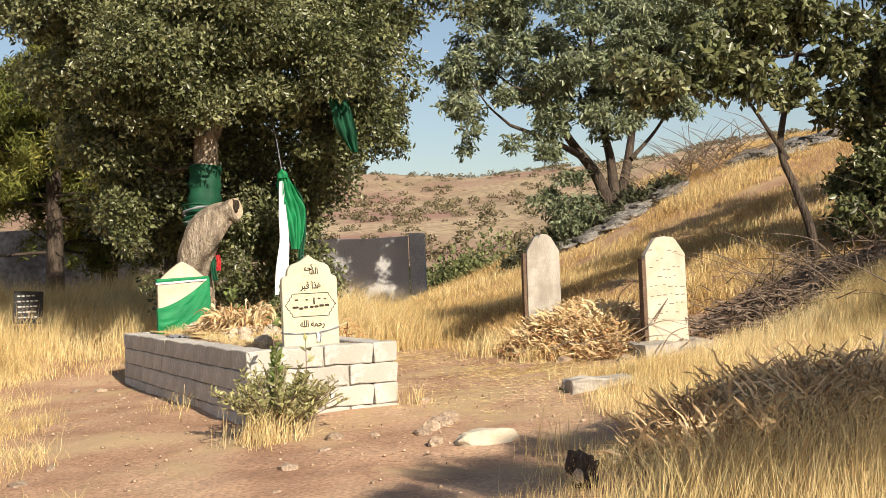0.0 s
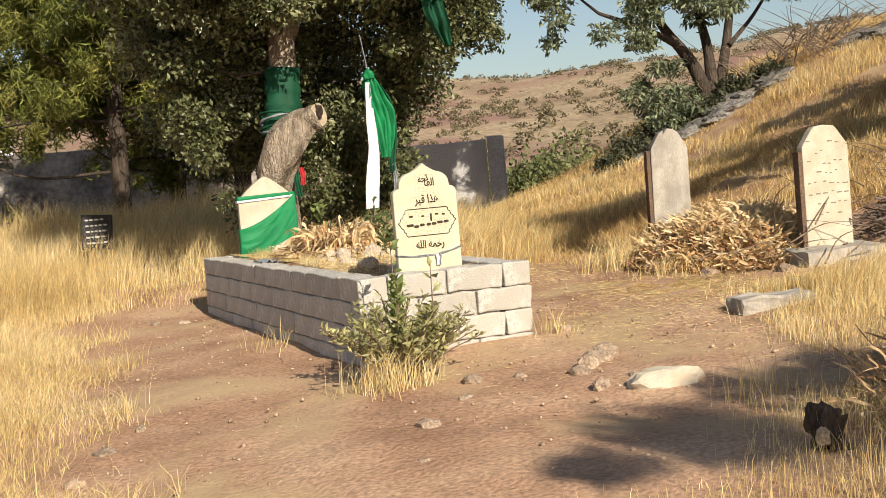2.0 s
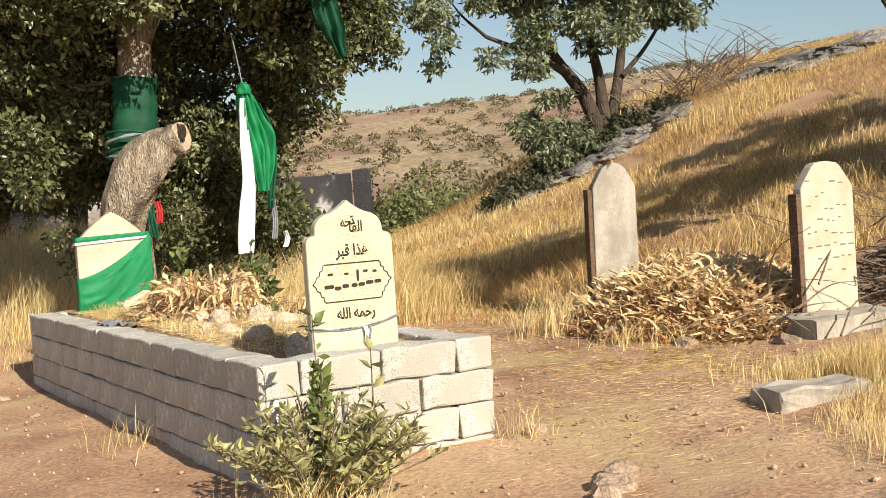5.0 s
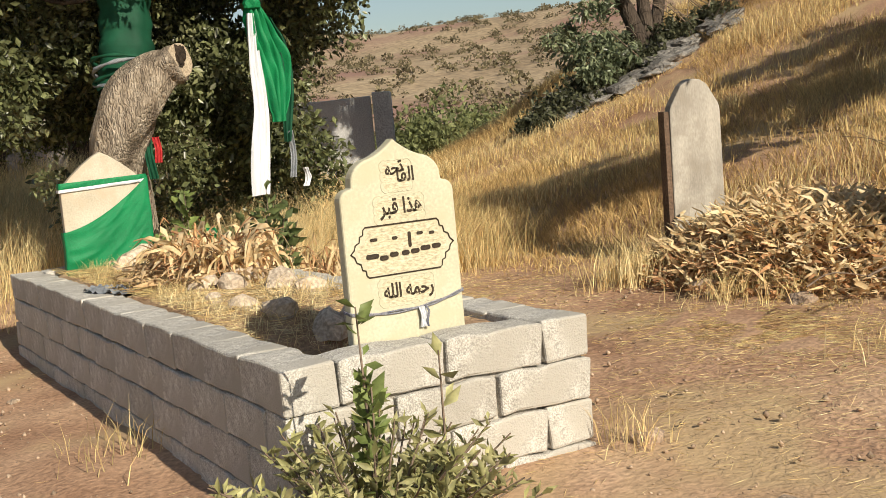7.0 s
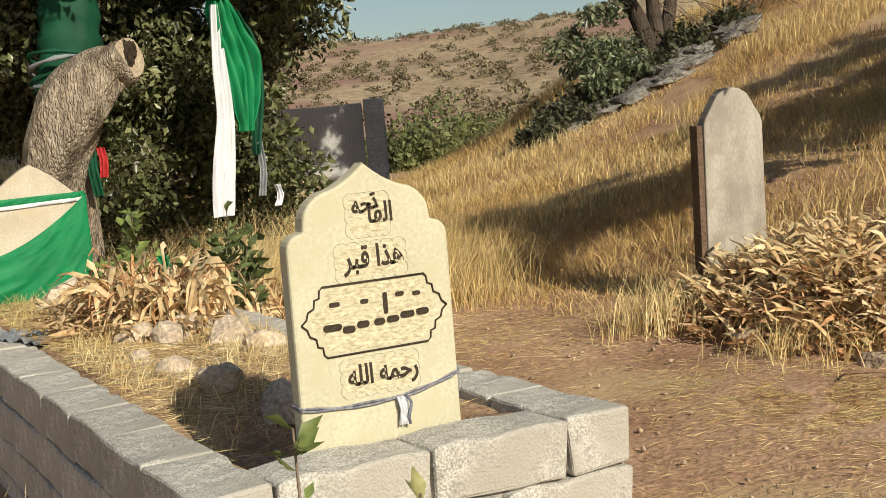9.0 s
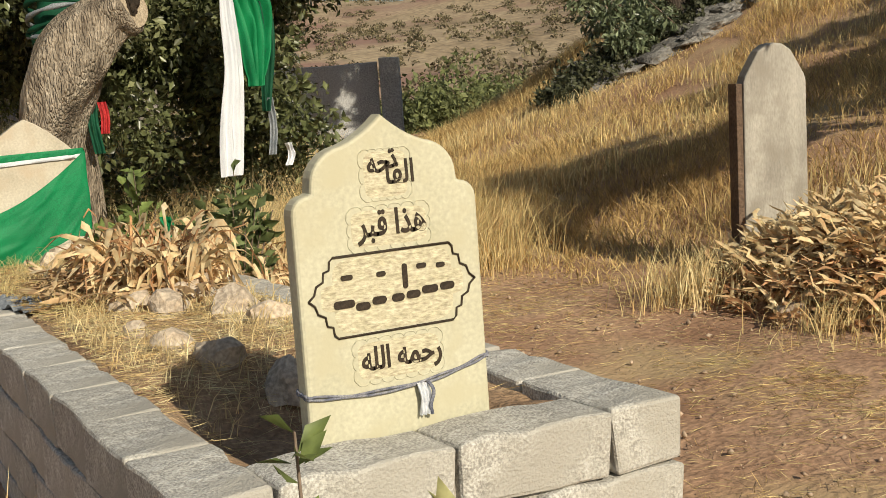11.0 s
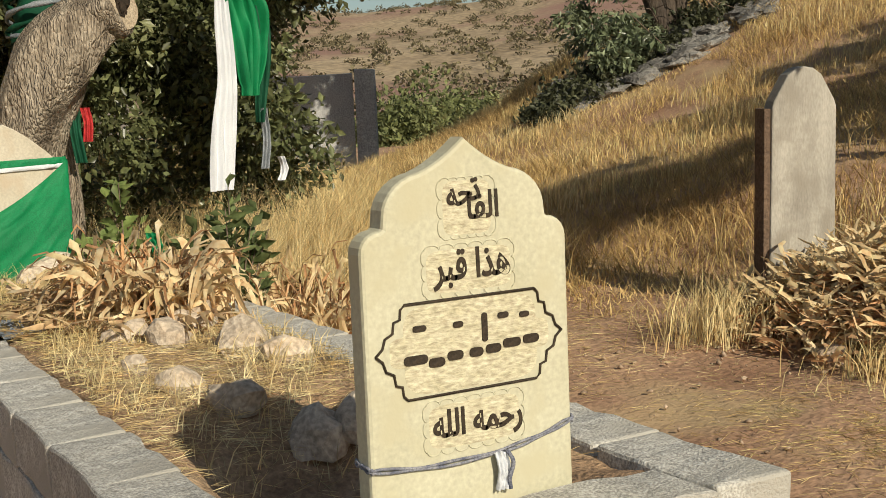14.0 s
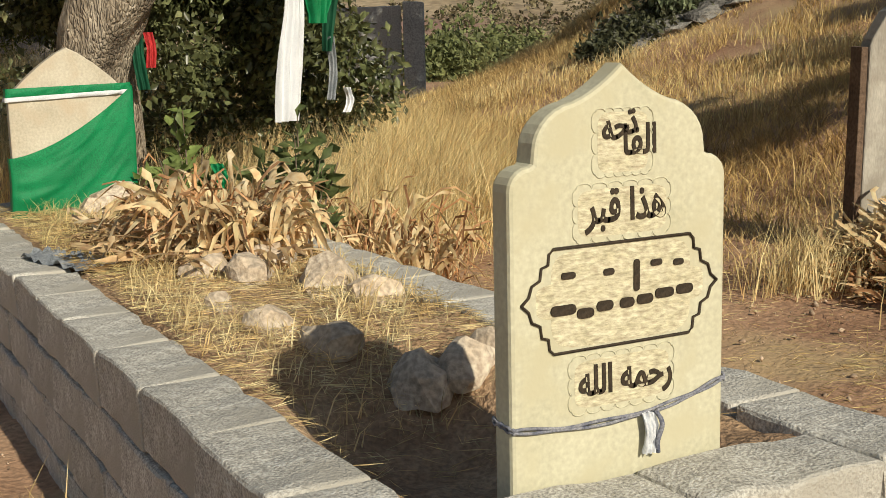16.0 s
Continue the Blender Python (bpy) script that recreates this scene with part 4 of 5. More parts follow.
# the tree on the bank
make_tree("bank_tree", "spreading grey-green tree with several stems on the rocky bank", (10.3, 11.0, 2.3),
    [([(0, 0, -0.3), (-0.3, 0, 0.4), (-0.8, 0.1, 1.1), (-1.4, 0.1, 2.0)], 0.15, 0.05), ([(0.1, 0, -0.2), (0.1, 0.1, 0.7), (-0.1, 0.1, 1.6), (-0.2, 0.2, 2.8)], 0.12, 0.04), ([(0.2, 0, -0.2), (0.5, 0.1, 0.7), (0.8, 0.2, 1.6), (1.3, 0.2, 2.6)], 0.11, 0.04), ([(-0.5, 0, 0.7), (-1.3, -0.2, 1.0), (-2.2, -0.2, 1.3)], 0.07, 0.03), ([(0.5, 0, 0.7), (1.2, 0.1, 1.3), (1.9, 0.1, 2.2)], 0.05, 0.02)],
    [((-0.5, 0.2, 3.5), (2.7, 1.8, 1.8)), ((-2.4, 0.0, 2.2), (1.1, 1.0, 0.8)), ((1.7, 0.2, 3.2), (1.9, 1.5, 1.2)), ((-0.8, -0.4, 1.8), (1.4, 1.0, 0.7)), ((-1.6, -0.2, 0.9), (0.7, 0.6, 0.35)), ((-2.3, 0, 4.1), (1.3, 1.2, 1.2)), ((-0.9, 0.1, 0.1), (0.6, 0.4, 0.4)), ((2.3, 0.3, 3.3), (1.1, 0.9, 0.8)), ((-0.2, -0.6, 2.7), (1.8, 0.7, 0.9)), ((-3.0, -0.1, 1.4), (0.4, 0.4, 0.5)), ((-1.3, -0.4, -0.4), (0.7, 0.4, 0.35)), ((0.3, -0.6, 1.6), (1.2, 0.5, 0.5)), ((1.2, -0.5, 1.9), (1.0, 0.5, 0.5))],
    64000, 0.12, M_GREYLEAF, M_DARKBARK, 420, 0.25, wide=0.36, droop=0.6, twigs=140)

# the leaning tree beside the brushwood
make_tree("leaning_tree", "leaning tree with dark broad leaves beside a heap of brushwood", (7.05, 1.8, 0.9),
    [([(0, 0, -0.3), (-0.05, 0.05, 0.4), (-0.12, 0.2, 0.9), (-0.2, 0.3, 1.4), (0.1, 0.3, 2.4)], 0.06, 0.03), ([(-0.15, 0.25, 1.2), (-0.5, 0.3, 1.7), (-0.8, 0.4, 2.2)], 0.03, 0.012), ([(0.0, 0.3, 1.9), (0.8, 0.2, 2.5), (1.8, 0.2, 2.9), (2.8, 0.3, 3.2)], 0.05, 0.02), ([(-0.1, 0.3, 1.8), (-1.0, -0.4, 2.2), (-1.6, -0.8, 2.2), (-2.6, -0.95, 1.95)], 0.035, 0.01), ([(-0.9, -0.35, 2.15), (-1.3, -0.7, 2.5), (-1.7, -0.9, 2.9)], 0.025, 0.01)],
    [((3.0, 0.2, 3.2), (1.2, 0.8, 0.7)), ((2.2, -0.2, 1.4), (0.9, 0.5, 0.8)), ((0.9, -0.1, 0.5), (0.5, 0.4, 0.5)), ((1.2, -0.6, 2.3), (0.8, 0.6, 0.5)), ((0.7, -0.1, 0.7), (0.55, 0.5, 0.75)), ((1.3, 0.0, 1.5), (0.8, 0.6, 0.8)), ((-2.8, -0.9, 1.9), (0.45, 0.3, 0.3)), ((-2.3, -0.9, 2.05), (0.5, 0.3, 0.35)), ((-1.75, -0.9, 1.95), (0.4, 0.25, 0.25)), ((-1.0, -0.6, 1.9), (0.55, 0.3, 0.35)), ((-1.4, -0.9, 2.75), (0.9, 0.4, 0.45)), ((-0.5, -0.5, 2.6), (0.7, 0.4, 0.5)), ((0.1, -0.3, 2.0), (0.5, 0.3, 0.4)), ((1.4, -0.3, 3.2), (1.0, 0.5, 0.6))],
    44000, 0.1, M_OAK, M_DARKBARK, 340, 0.19, wide=0.5, twigs=90)

# trees behind the way in, which shade the brushwood, the bank and the near grass
for k, (base, blobs, n) in enumerate((
    ((7.6, -8.2, 0.3), [((0, 0, 5.3), (1.4, 1.6, 0.7)), ((1.8, 0.5, 4.1), (1.3, 1.2, 0.6)), ((-1.9, 0.0, 4.2), (0.5, 0.5, 0.35)), ((-2.26, 0.0, 6.66), (0.34, 0.25, 0.45))], 3000),
    ((3.3, -12.55, -0.4), [((-0.6, 0, 5.6), (1.7, 1.0, 0.6)), ((1.9, 0, 5.0), (1.7, 1.5, 0.8)), ((4.2, 0.4, 4.8), (1.2, 1.5, 0.8)), ((-1.2, 0.85, 5.6), (0.9, 0.22, 0.3)), ((-2.1, 0.3, 5.6), (0.95, 0.3, 0.3)), ((0.9, 0.5, 5.6), (1.5, 0.35, 0.4)), ((1.2, -2.2, 5.5), (2.4, 1.4, 0.6))], 30000))):
    make_tree("shade_tree", "broad-leaved tree whose shade falls across the dry grass", base,
        [([(0, 0, -0.3), (0.1, 0, 1.5), (0, 0.1, 3.0), (0.1, 0.1, 4.6)], 0.2, 0.08), ([(0, 0.1, 2.8), (0.8, 0.2, 3.6), (1.6, 0.3, 4.4)], 0.09, 0.03), ([(0.05, 0.1, 3.6), (-0.9, 0.1, 5.2), (-2.2, 0.0, 6.5)], 0.06, 0.012)],
        blobs, n, 0.14, M_OAK, M_DARKBARK, 70 + 90 * k, 0.42 - 0.12 * k, wide=0.5)


def make_pine(base, height, spread, needles, label):
    t = thing("pine_tree", label, "tree", base, "pines by the low wall")
    line = bend([(0, 0, -0.3), (0.06, 0, height * 0.35), (-0.05, 0.05, height * 0.7), (0.05, 0, height)], 6)
    part("trunk", tube("trunk", line, taper(len(line), 0.17, 0.03), M_DARKBARK, 12, 0.15), t)
    packs, tufts = [], []
    q = random.Random(int(base[0] * 10))
    for k in range(64):
        h = height * q.uniform(0.12, 0.98)
        a = q.uniform(0, 2 * math.pi)
        ln = spread * (1.1 - h / height) ** 0.6 * q.uniform(0.6, 1.1)
        end = Vector((math.cos(a) * ln, math.sin(a) * ln, h + ln * q.uniform(-0.15, 0.4)))
        pts = bend([(0, 0, h), (end.x * 0.5, end.y * 0.5, h + ln * 0.02), tuple(end)], 4)
        vv, ff = tube_arrays(pts, taper(len(pts), 0.035, 0.008), 5, 0, 0, False)
        packs.append((np.array([tuple(x) for x in vv]), np.array(ff)))
        for j in range(14):
            u = q.uniform(0.25, 1.05)
            p = Vector((0, 0, h)).lerp(end, u) + Vector((q.gauss(0, 0.2), q.gauss(0, 0.2), q.gauss(0, 0.14))) * (0.5 + u)
            tufts.append(tuple(p))
    v, f = join(*packs)
    tagged(part("branches", fast_mesh("branches", v, f, M_DARKBARK), t), kind="stuff")
    tufts = np.array(tufts)
    c = tufts[rng.integers(len(tufts), size=needles)] + rng.normal(size=(needles, 3)) * 0.10
    v, f = leaf_arrays(c, 0.19, 0.06, -0.5)
    part("crown", fast_mesh("crown", v, f, M_PINE), t, "yellow-green needles")


make_pine((0.5, 14.2, gz(0.5, 14.2)), 7.2, 3.2, 100000, "pine with yellow-green needles by the low wall")
make_pine((2.7, 14.6, gz(2.7, 14.6)), 5.6, 2.3, 40000, "bushy pine with dull green needles by the low wall")
make_pine((1.6, 15.0, gz(1.6, 15.0)), 5.8, 2.4, 42000, "slender pine with dull green needles by the low wall")
make_pine((-2.9, 17.5, gz(-2.9, 17.5)), 3.6, 1.9, 20000, "spreading pine at the end of the low wall")


# ---- walls in the distance ----
def wall_run(name, a, b, base, top, thick, mat, label):
    a, b = Vector(a), Vector(b)
    ln, ang = (b - a).length, math.degrees(math.atan2(b.y - a.y, b.x - a.x))
    bm = bmesh.new()
    bmesh.ops.create_cube(bm, size=1)
    bmesh.ops.scale(bm, vec=(ln, thick, top - base), verts=bm.verts)
    bmesh.ops.subdivide_edges(bm, edges=[e for e in bm.edges if abs(e.verts[0].co.x - e.verts[1].co.x) > ln / 2], cuts=max(2, int(ln)))
    for v in bm.verts:
        v.co.z += 0.03 * wob(v.co.x, 3, 1, 1.3)
    bmesh.ops.bevel(bm, geom=list(bm.edges), offset=0.012, segments=1, affect="EDGES", profile=0.5)
    m = (a + b) / 2
    return tagged(part(name, bm_mesh(name, bm, mat), None, "", pose(m.x, m.y, (base + top) / 2, 0, 0, ang)), label, "wall", kind="structure")


wall_run("wall_far", (6.3, 18.2), (8.72, 17.15), -1.2, 1.84, 0.2, M_WALL, "grey cement wall dappled by tree shade")
wall_run("wall_pillar", (8.74, 17.1), (9.04, 16.93), -1.2, 1.9, 0.32, M_WALL, "square cement gate pillar at the end of the wall")
wall_run("wall_low", (-16, 22.5), (6.0, 21.2), -0.3, 2.4, 0.4, M_RUBBLE, "low rubble wall in the shade of pines")


# ---- rocks on the bank ----
q = random.Random(21)
for k in range(84):
    t = q.uniform(-0.42, 0.22) if k % 2 else q.uniform(0.62, 1.0)
    x, y = 10.3 + 4.2 * t + q.uniform(-0.4, 0.4), 10.7 - 1.3 * t + q.uniform(-0.9, 0.5)
    s = q.uniform(0.1, 0.36)
    me = rock_mesh("outcrop_rock", (s * 1.5, s, s * 0.42), M_SLATE, q.random() * 90, 1, 0.7, 3, 0.5)
    tagged(part("outcrop_rock", me, None, "", pose(x, y, gz(x, y) + s * 0.12, q.uniform(-8, 8), -14 + q.uniform(-8, 8), q.uniform(-25, 15))), "grey weathered rock slab of the outcrop", "rock", "rocks on the bank")


M_DARKSHRUB = material("dark_shrub_leaf", [(0.04, 0.045, 0.025), (0.08, 0.085, 0.045), (0.13, 0.13, 0.075)], 2.0, 0.5, 0.0, 30, island=0.5, translucent=0.2)
for k, (x, y, s) in enumerate(((8.0, 10.4, 0.32), (8.5, 10.6, 0.42), (9.0, 10.6, 0.5), (9.5, 10.7, 0.55), (9.9, 10.5, 0.42), (10.7, 10.7, 0.4), (11.3, 10.5, 0.32))):
    n = 1500
    o = rng.normal(size=(n, 3))
    o /= np.linalg.norm(o, axis=1)[:, None]
    o[:, 2] = np.abs(o[:, 2]) * 0.85
    o *= 1 + 0.35 * np.sin(o[:, :1] * 5 + k) * np.sin(o[:, 1:2] * 7 + 2 * k)
    v, f = leaf_arrays(o * s * rng.uniform(0.35, 1.15, (n, 1)), 0.085, 0.45)
    tagged(part("bush", fast_mesh("bush", v, f, M_DARKSHRUB), None, "", pose(x, y, gz(x, y))), "low dark scrub among the rocks under the bank tree", "bush", "scrub on the bank")


# ---- dry grass ----
def scatter(n, x0, x1, y0, y1, keep):
    x, y = rng.uniform(x0, x1, n), rng.uniform(y0, y1, n)
    # clumps
    d = np.sin(x * 2.1 + np.sin(y * 1.7)) * np.sin(y * 2.3 + np.sin(x * 1.3)) * 0.5 + 0.5
    ok = keep(x, y) & (rng.uniform(0, 1, n) < 0.35 + 0.65 * d)
    grave = (x > -0.03) & (x < 1.23) & (y > -0.03) & (y < GRAVE_LEN + 0.03)
    wx = x + 0.22 * np.sin(y * 3.1 + 1.7 * np.sin(x * 1.3)) + rng.normal(size=n) * 0.13
    wy = y + 0.18 * np.sin(x * 3.7 + 1.1) + rng.normal(size=n) * 0.13
    ok &= ~grave & ~inside(BARE, wx, wy)
    x, y = x[ok], y[ok]
    return np.stack([x, y, ground_np(x, y) - 0.01], 1)


def edge_dist(x, y):
    """How far a place lies from the edge of the bare earth."""
    d = np.full(len(x), 9.0)
    for (x0, y0), (x1, y1) in zip(BARE, BARE[1:] + BARE[:1]):
        l2 = (x1 - x0) ** 2 + (y1 - y0) ** 2
        t = np.clip(((x - x0) * (x1 - x0) + (y - y0) * (y1 - y0)) / l2, 0, 1)
        d = np.minimum(d, np.hypot(x - x0 - t * (x1 - x0), y - y0 - t * (y1 - y0)))
    return d


def grass(name, label, n, box, tall, width, mat, keep=lambda x, y: x == x, lean=0.3, wind=(0.1, 0.0), soft_edge=1.0):
    p = scatter(n, *box, keep)
    e = np.clip(edge_dist(p[:, 0], p[:, 1]) / soft_edge, 0, 1)
    sway = np.sin(p[:, 0] * 1.1 + 2 * np.sin(p[:, 1] * 0.7)) * np.sin(p[:, 1] * 1.3 + 1.5 * np.sin(p[:, 0] * 0.9))
    h = tall * (0.3 + 0.7 * e) * (1 + 0.4 * sway) * rng.uniform(0.35, 1.3, len(p))
    v, f = blade_arrays(p, h, width, lean, wind)
    tagged(new(name, fast_mesh(name, v, f, mat)), label, "grass", kind="stuff")
    return p


CLEAR = lambda x, y: ~((x > 3.4) & (x < 4.9) & (y > 0.1) & (y < 2.75)) & ~((x > 2.2) & (x < 2.9) & (y > -1.0) & (y < -0.5))
LITTER = lambda x, y: ~((x > 4.7) & (x < 8.5) & (y > -0.4) & (y < 1.6)) & CLEAR(x, y)
grass("tall_dry_grass", "tall straw-yellow dry grass beside the path", 160000, (-6.5, -0.5, -5, 6.5), 0.33, 0.0018, M_STRAW, lambda x, y: x < -0.8, lean=0.9)
grass("tall_dry_grass", "tall straw-yellow dry grass behind the grave", 170000, (-9, 5.5, 3.5, 14), 0.46, 0.0026, M_STRAW, lambda x, y: CLEAR(x, y) & (x < 3.2 + 0.22 * (y - 4)), lean=0.6)
grass("dry_grass", "dry straw grass round the flat stone", 120000, (0.8, 6.5, -2.6, 0.1), 0.30, 0.0015, M_STRAW, CLEAR, lean=0.45, soft_edge=0.6)
grass("dry_grass", "tall dry seeding grass at the path's edge", 90000, (-1, 6, -8.0, -2.3), 0.36, 0.0014, M_STRAW, CLEAR, lean=0.45)
grass("bank_grass", "russet and gold dry grass covering the bank", 270000, (3.2, 16, 0.2, 16), 0.15, 0.0035, M_RUSTGRASS, lambda x, y: LITTER(x, y) & (np.sin(x * 0.9 + 1.3 * np.sin(y * 1.1)) * np.sin(y * 1.2 + 1.2 * np.sin(x)) + 0.5 * np.sin(x * 3.3) * np.sin(y * 2.9) > -0.9), lean=1.2, wind=(0.0, 0.0))
grass("bank_grass", "taller pale tufts scattered over the bank", 60000, (3.4, 13, 2.0, 14), 0.26, 0.004, M_STRAW, lambda x, y: LITTER(x, y) & (np.sin(x * 1.7 + 2) * np.sin(y * 1.9 + x) > 0.2), lean=0.5)
grass("bank_grass", "russet dry grass on the bank", 40000, (5, 14, -6, 0.3), 0.2, 0.005, M_RUSTGRASS, LITTER, lean=0.7)


# ---- dry leaf heaps ----
def strap_heap(name, label, n, place, length, width, mat, parent=None):
    """Curled dead strap leaves; place(k) gives root and outward way."""
    v, f = [], []
    for k in range(n):
        p, d, up = place(k)
        ln, w = length * random.uniform(0.5, 1.3), width * random.uniform(0.6, 1.3)
        s = Vector(d).cross(Vector((0, 0, 1)))
        s = (s if s.length > 1e-3 else Vector((1, 0, 0))).normalized()
        s = (s + Vector((random.gauss(0, 0.8), random.gauss(0, 0.8), random.gauss(0, 0.8)))).normalized()
        twist, wave = random.gauss(0, 1.1), random.uniform(-0.5, 0.5)
        axis = Vector(d).normalized()
        i0 = len(v)
        for j in range(6):
            t = j / 5
            c = Vector(p) + Vector(d) * (ln * t) + Vector((0, 0, up * ln * (t - 1.25 * t * t)))
            c += Vector((random.gauss(0, 0.01), random.gauss(0, 0.01), 0)) + s * (wave * ln * math.sin(t * 3.0) * 0.5)
            st = Matrix.Rotation(twist * t, 3, axis) @ s
            ww = w * (0.55 + 0.9 * t) * (1 - t ** 3) + 0.002
            v += [tuple(c - st * ww), tuple(c + st.cross(axis) * ww * 0.35), tuple(c + st * ww)]
        for j in range(5):
            a = i0 + j * 3
            f += [(a, a + 1, a + 4, a + 3), (a + 1, a + 2, a + 5, a + 4)]
    return tagged(new(name, fast_mesh(name, v, f, mat, True)), label, "dry leaves", kind="stuff")


def heap_place(cx, cy, rx, ry, hgt, z, lift=0.35):
    def place(k):
        a, rr = random.uniform(0, 6.283), math.sqrt(random.random()) * (1 + 0.12 * math.sin(k))
        x, y = cx + rx * rr * math.cos(a), cy + ry * rr * math.sin(a)
        zz = z(x, y) + hgt * max(0, 1 - rr ** 2.2) * random.uniform(0.75, 1.05) + 0.02
        b = random.uniform(0, 6.283)
        return (x, y, zz), (math.cos(b) * 0.9, math.sin(b) * 0.9, random.uniform(-0.15, lift)), random.uniform(0.1, 0.6)
    return place


def heap_core(name, label, cx, cy, rx, ry, hgt, z, mat):
    """The matted mass under a heap."""
    n = 28
    v, f = [], []
    for i in range(n):
        rr = i / (n - 1) * 1.05
        for k in range(40):
            a = 2 * math.pi * k / 40
            x, y = cx + rx * rr * math.cos(a), cy + ry * rr * math.sin(a)
            v.append((x, y, z(x, y) + hgt * max(0, 1 - rr ** 2.2) * 0.85 + 0.04 * wob(x, y, 3, 9) - 0.02))
    for i in range(n - 1):
        for k in range(40):
            f.append((i * 40 + k, i * 40 + (k + 1) % 40, (i + 1) * 40 + (k + 1) % 40, (i + 1) * 40 + k))
    tagged(new(name, fast_mesh(name, v, f, mat, True)), label, "mound", kind="stuff")


random.seed(4)
M_MULCH = material("leaf_mulch", [(0.34, 0.23, 0.125), (0.50, 0.36, 0.21)], 9, 0.95, 1.0, 45, depth=0.03)
heap_core("grave_mound", "low earth mound under withered leaves between two headstones", 4.0, 1.72, 0.62, 1.05, 0.34, gz, M_MULCH)
strap_heap("dry_leaf_heap", "heap of withered tan strap leaves between two headstones", 4000, heap_place(3.98, 1.72, 0.72, 1.1, 0.37, gz, 1.1), 0.14, 0.011, M_PALELEAF)
strap_heap("dry_leaf_heap", "russet withered leaves under the pale ones on the mound", 2600, heap_place(3.95, 1.72, 0.74, 1.1, 0.30, gz, 0.6), 0.13, 0.010, M_RUSTLEAF)


def clump_place(cx, cy, rx, ry, z, rise):
    """Roots packed in an oval, the leaves rising and arching outward."""
    def place(k):
        a, rr = random.uniform(0, 6.283), math.sqrt(random.random())
        x, y = cx + rx * rr * math.cos(a), cy + ry * rr * math.sin(a)
        b = a + random.gauss(0, 0.9)
        out = random.uniform(0.15, 1.0)
        return (x, y, z(x, y) + 0.01 + 0.07 * random.random()), (math.cos(b) * out, math.sin(b) * out, rise * random.uniform(0.1, 1.0)), random.uniform(0.4, 2.0)
    return place


on_soil = lambda x, y: soil_z(y, x)
strap_heap("dry_leaf_clump", "withered pale strap leaves arching up from the grave", 440, clump_place(0.74, 2.86, 0.24, 0.5, on_soil, 0.85), 0.26, 0.016, M_PALELEAF)
strap_heap("dry_leaf_clump", "limp tan leaves lying round the withered plants", 420, heap_place(0.66, 2.95, 0.32, 0.75, 0.05, on_soil, 0.4), 0.20, 0.013, M_DRYLEAF)
strap_heap("dry_stalk_clump", "thin russet stalks of the withered plants", 420, clump_place(0.74, 2.86, 0.22, 0.42, on_soil, 1.1), 0.22, 0.004, M_RUSTLEAF)
strap_heap("dry_leaf_clump", "withered strap leaves behind the grave wall", 260, clump_place(1.75, 3.75, 0.3, 0.45, gz, 1.3), 0.34, 0.015, M_PALELEAF)
strap_heap("dry_stalk_clump", "russet stalks behind the grave wall", 320, clump_place(1.8, 3.8, 0.4, 0.5, gz, 1.4), 0.34, 0.005, M_RUSTLEAF)
heap_core("plant_mound", "rise of dead matted plants among the grass", 2.35, -3.4, 1.1, 0.7, 0.16, gz, M_MULCH)
strap_heap("dry_leaf_heap", "brown withered strap plants standing among the grass", 3600, heap_place(2.35, -3.4, 1.15, 0.75, 0.30, gz, 1.2), 0.22, 0.0075, M_DRYLEAF)
strap_heap("leaf_litter", "brown litter of dead leaves and stalks on the bank", 2600, heap_place(6.2, 0.5, 1.7, 0.9, 0.1, gz), 0.2, 0.01, M_TWIG)


def pebbles():
    """Small stones and clods lying over the bare earth."""
    n = 9000
    x, y = rng.uniform(-3.2, 4.5, n), rng.uniform(-5.5, 5.2, n)
    ok = inside(BARE, x, y) & ~((x > -0.03) & (x < 1.23) & (y > -0.03) & (y < GRAVE_LEN + 0.03))
    x, y = x[ok], y[ok]
    n = len(x)
    s = 0.004 + 0.016 * rng.uniform(0, 1, n) ** 6
    base = np.array([(1, 0, 0), (-1, 0, 0), (0, 1, 0), (0, -1, 0), (0, 0, 0.8), (0, 0, -0.8)])
    tri = np.array([(0, 2, 4), (2, 1, 4), (1, 3, 4), (3, 0, 4), (2, 0, 5), (1, 2, 5), (3, 1, 5), (0, 3, 5)])
    v = base[None] * s[:, None, None] * rng.uniform(0.5, 1.4, (n, 6, 1)) + np.stack([x, y, ground_np(x, y) + 0.004], 1)[:, None]
    f = tri[None] + (np.arange(n) * 6)[:, None, None]
    tagged(new("pebbles", fast_mesh("pebbles", v.reshape(-1, 3), f.reshape(-1, 3), M_PEBBLE)), "small pale stones and clods on bare earth", "pebbles", kind="stuff")


M_PEBBLE = material("pebble", [(0.30, 0.20, 0.13), (0.48, 0.37, 0.27)], 6, 0.95, 0.0, 50, island=0.35)
pebbles()


def grave_rag():
    v, f = [], []
    for i in range(16):
        for k in range(24):
            u, w = i / 15 - 0.5, k / 23 - 0.5
            v.append((u * 0.16, w * 0.44, 0.02 + 0.05 * abs(wob(u * 5, w * 7, 2)) + 0.03 * abs(wob(u * 14, w * 16, 5))))
    for i in range(15):
        for k in range(23):
            a = i * 24 + k
            f.append((a, a + 24, a + 25, a + 1))
    tagged(part("crumpled_rag", fast_mesh("crumpled_rag", v, f, M_GREYRAG, True), None, "", pose(0.22, 2.95, 0.475, 0, 0, 14)), "crumpled blue-grey rag lying on the grave earth", "rag")


grave_rag()


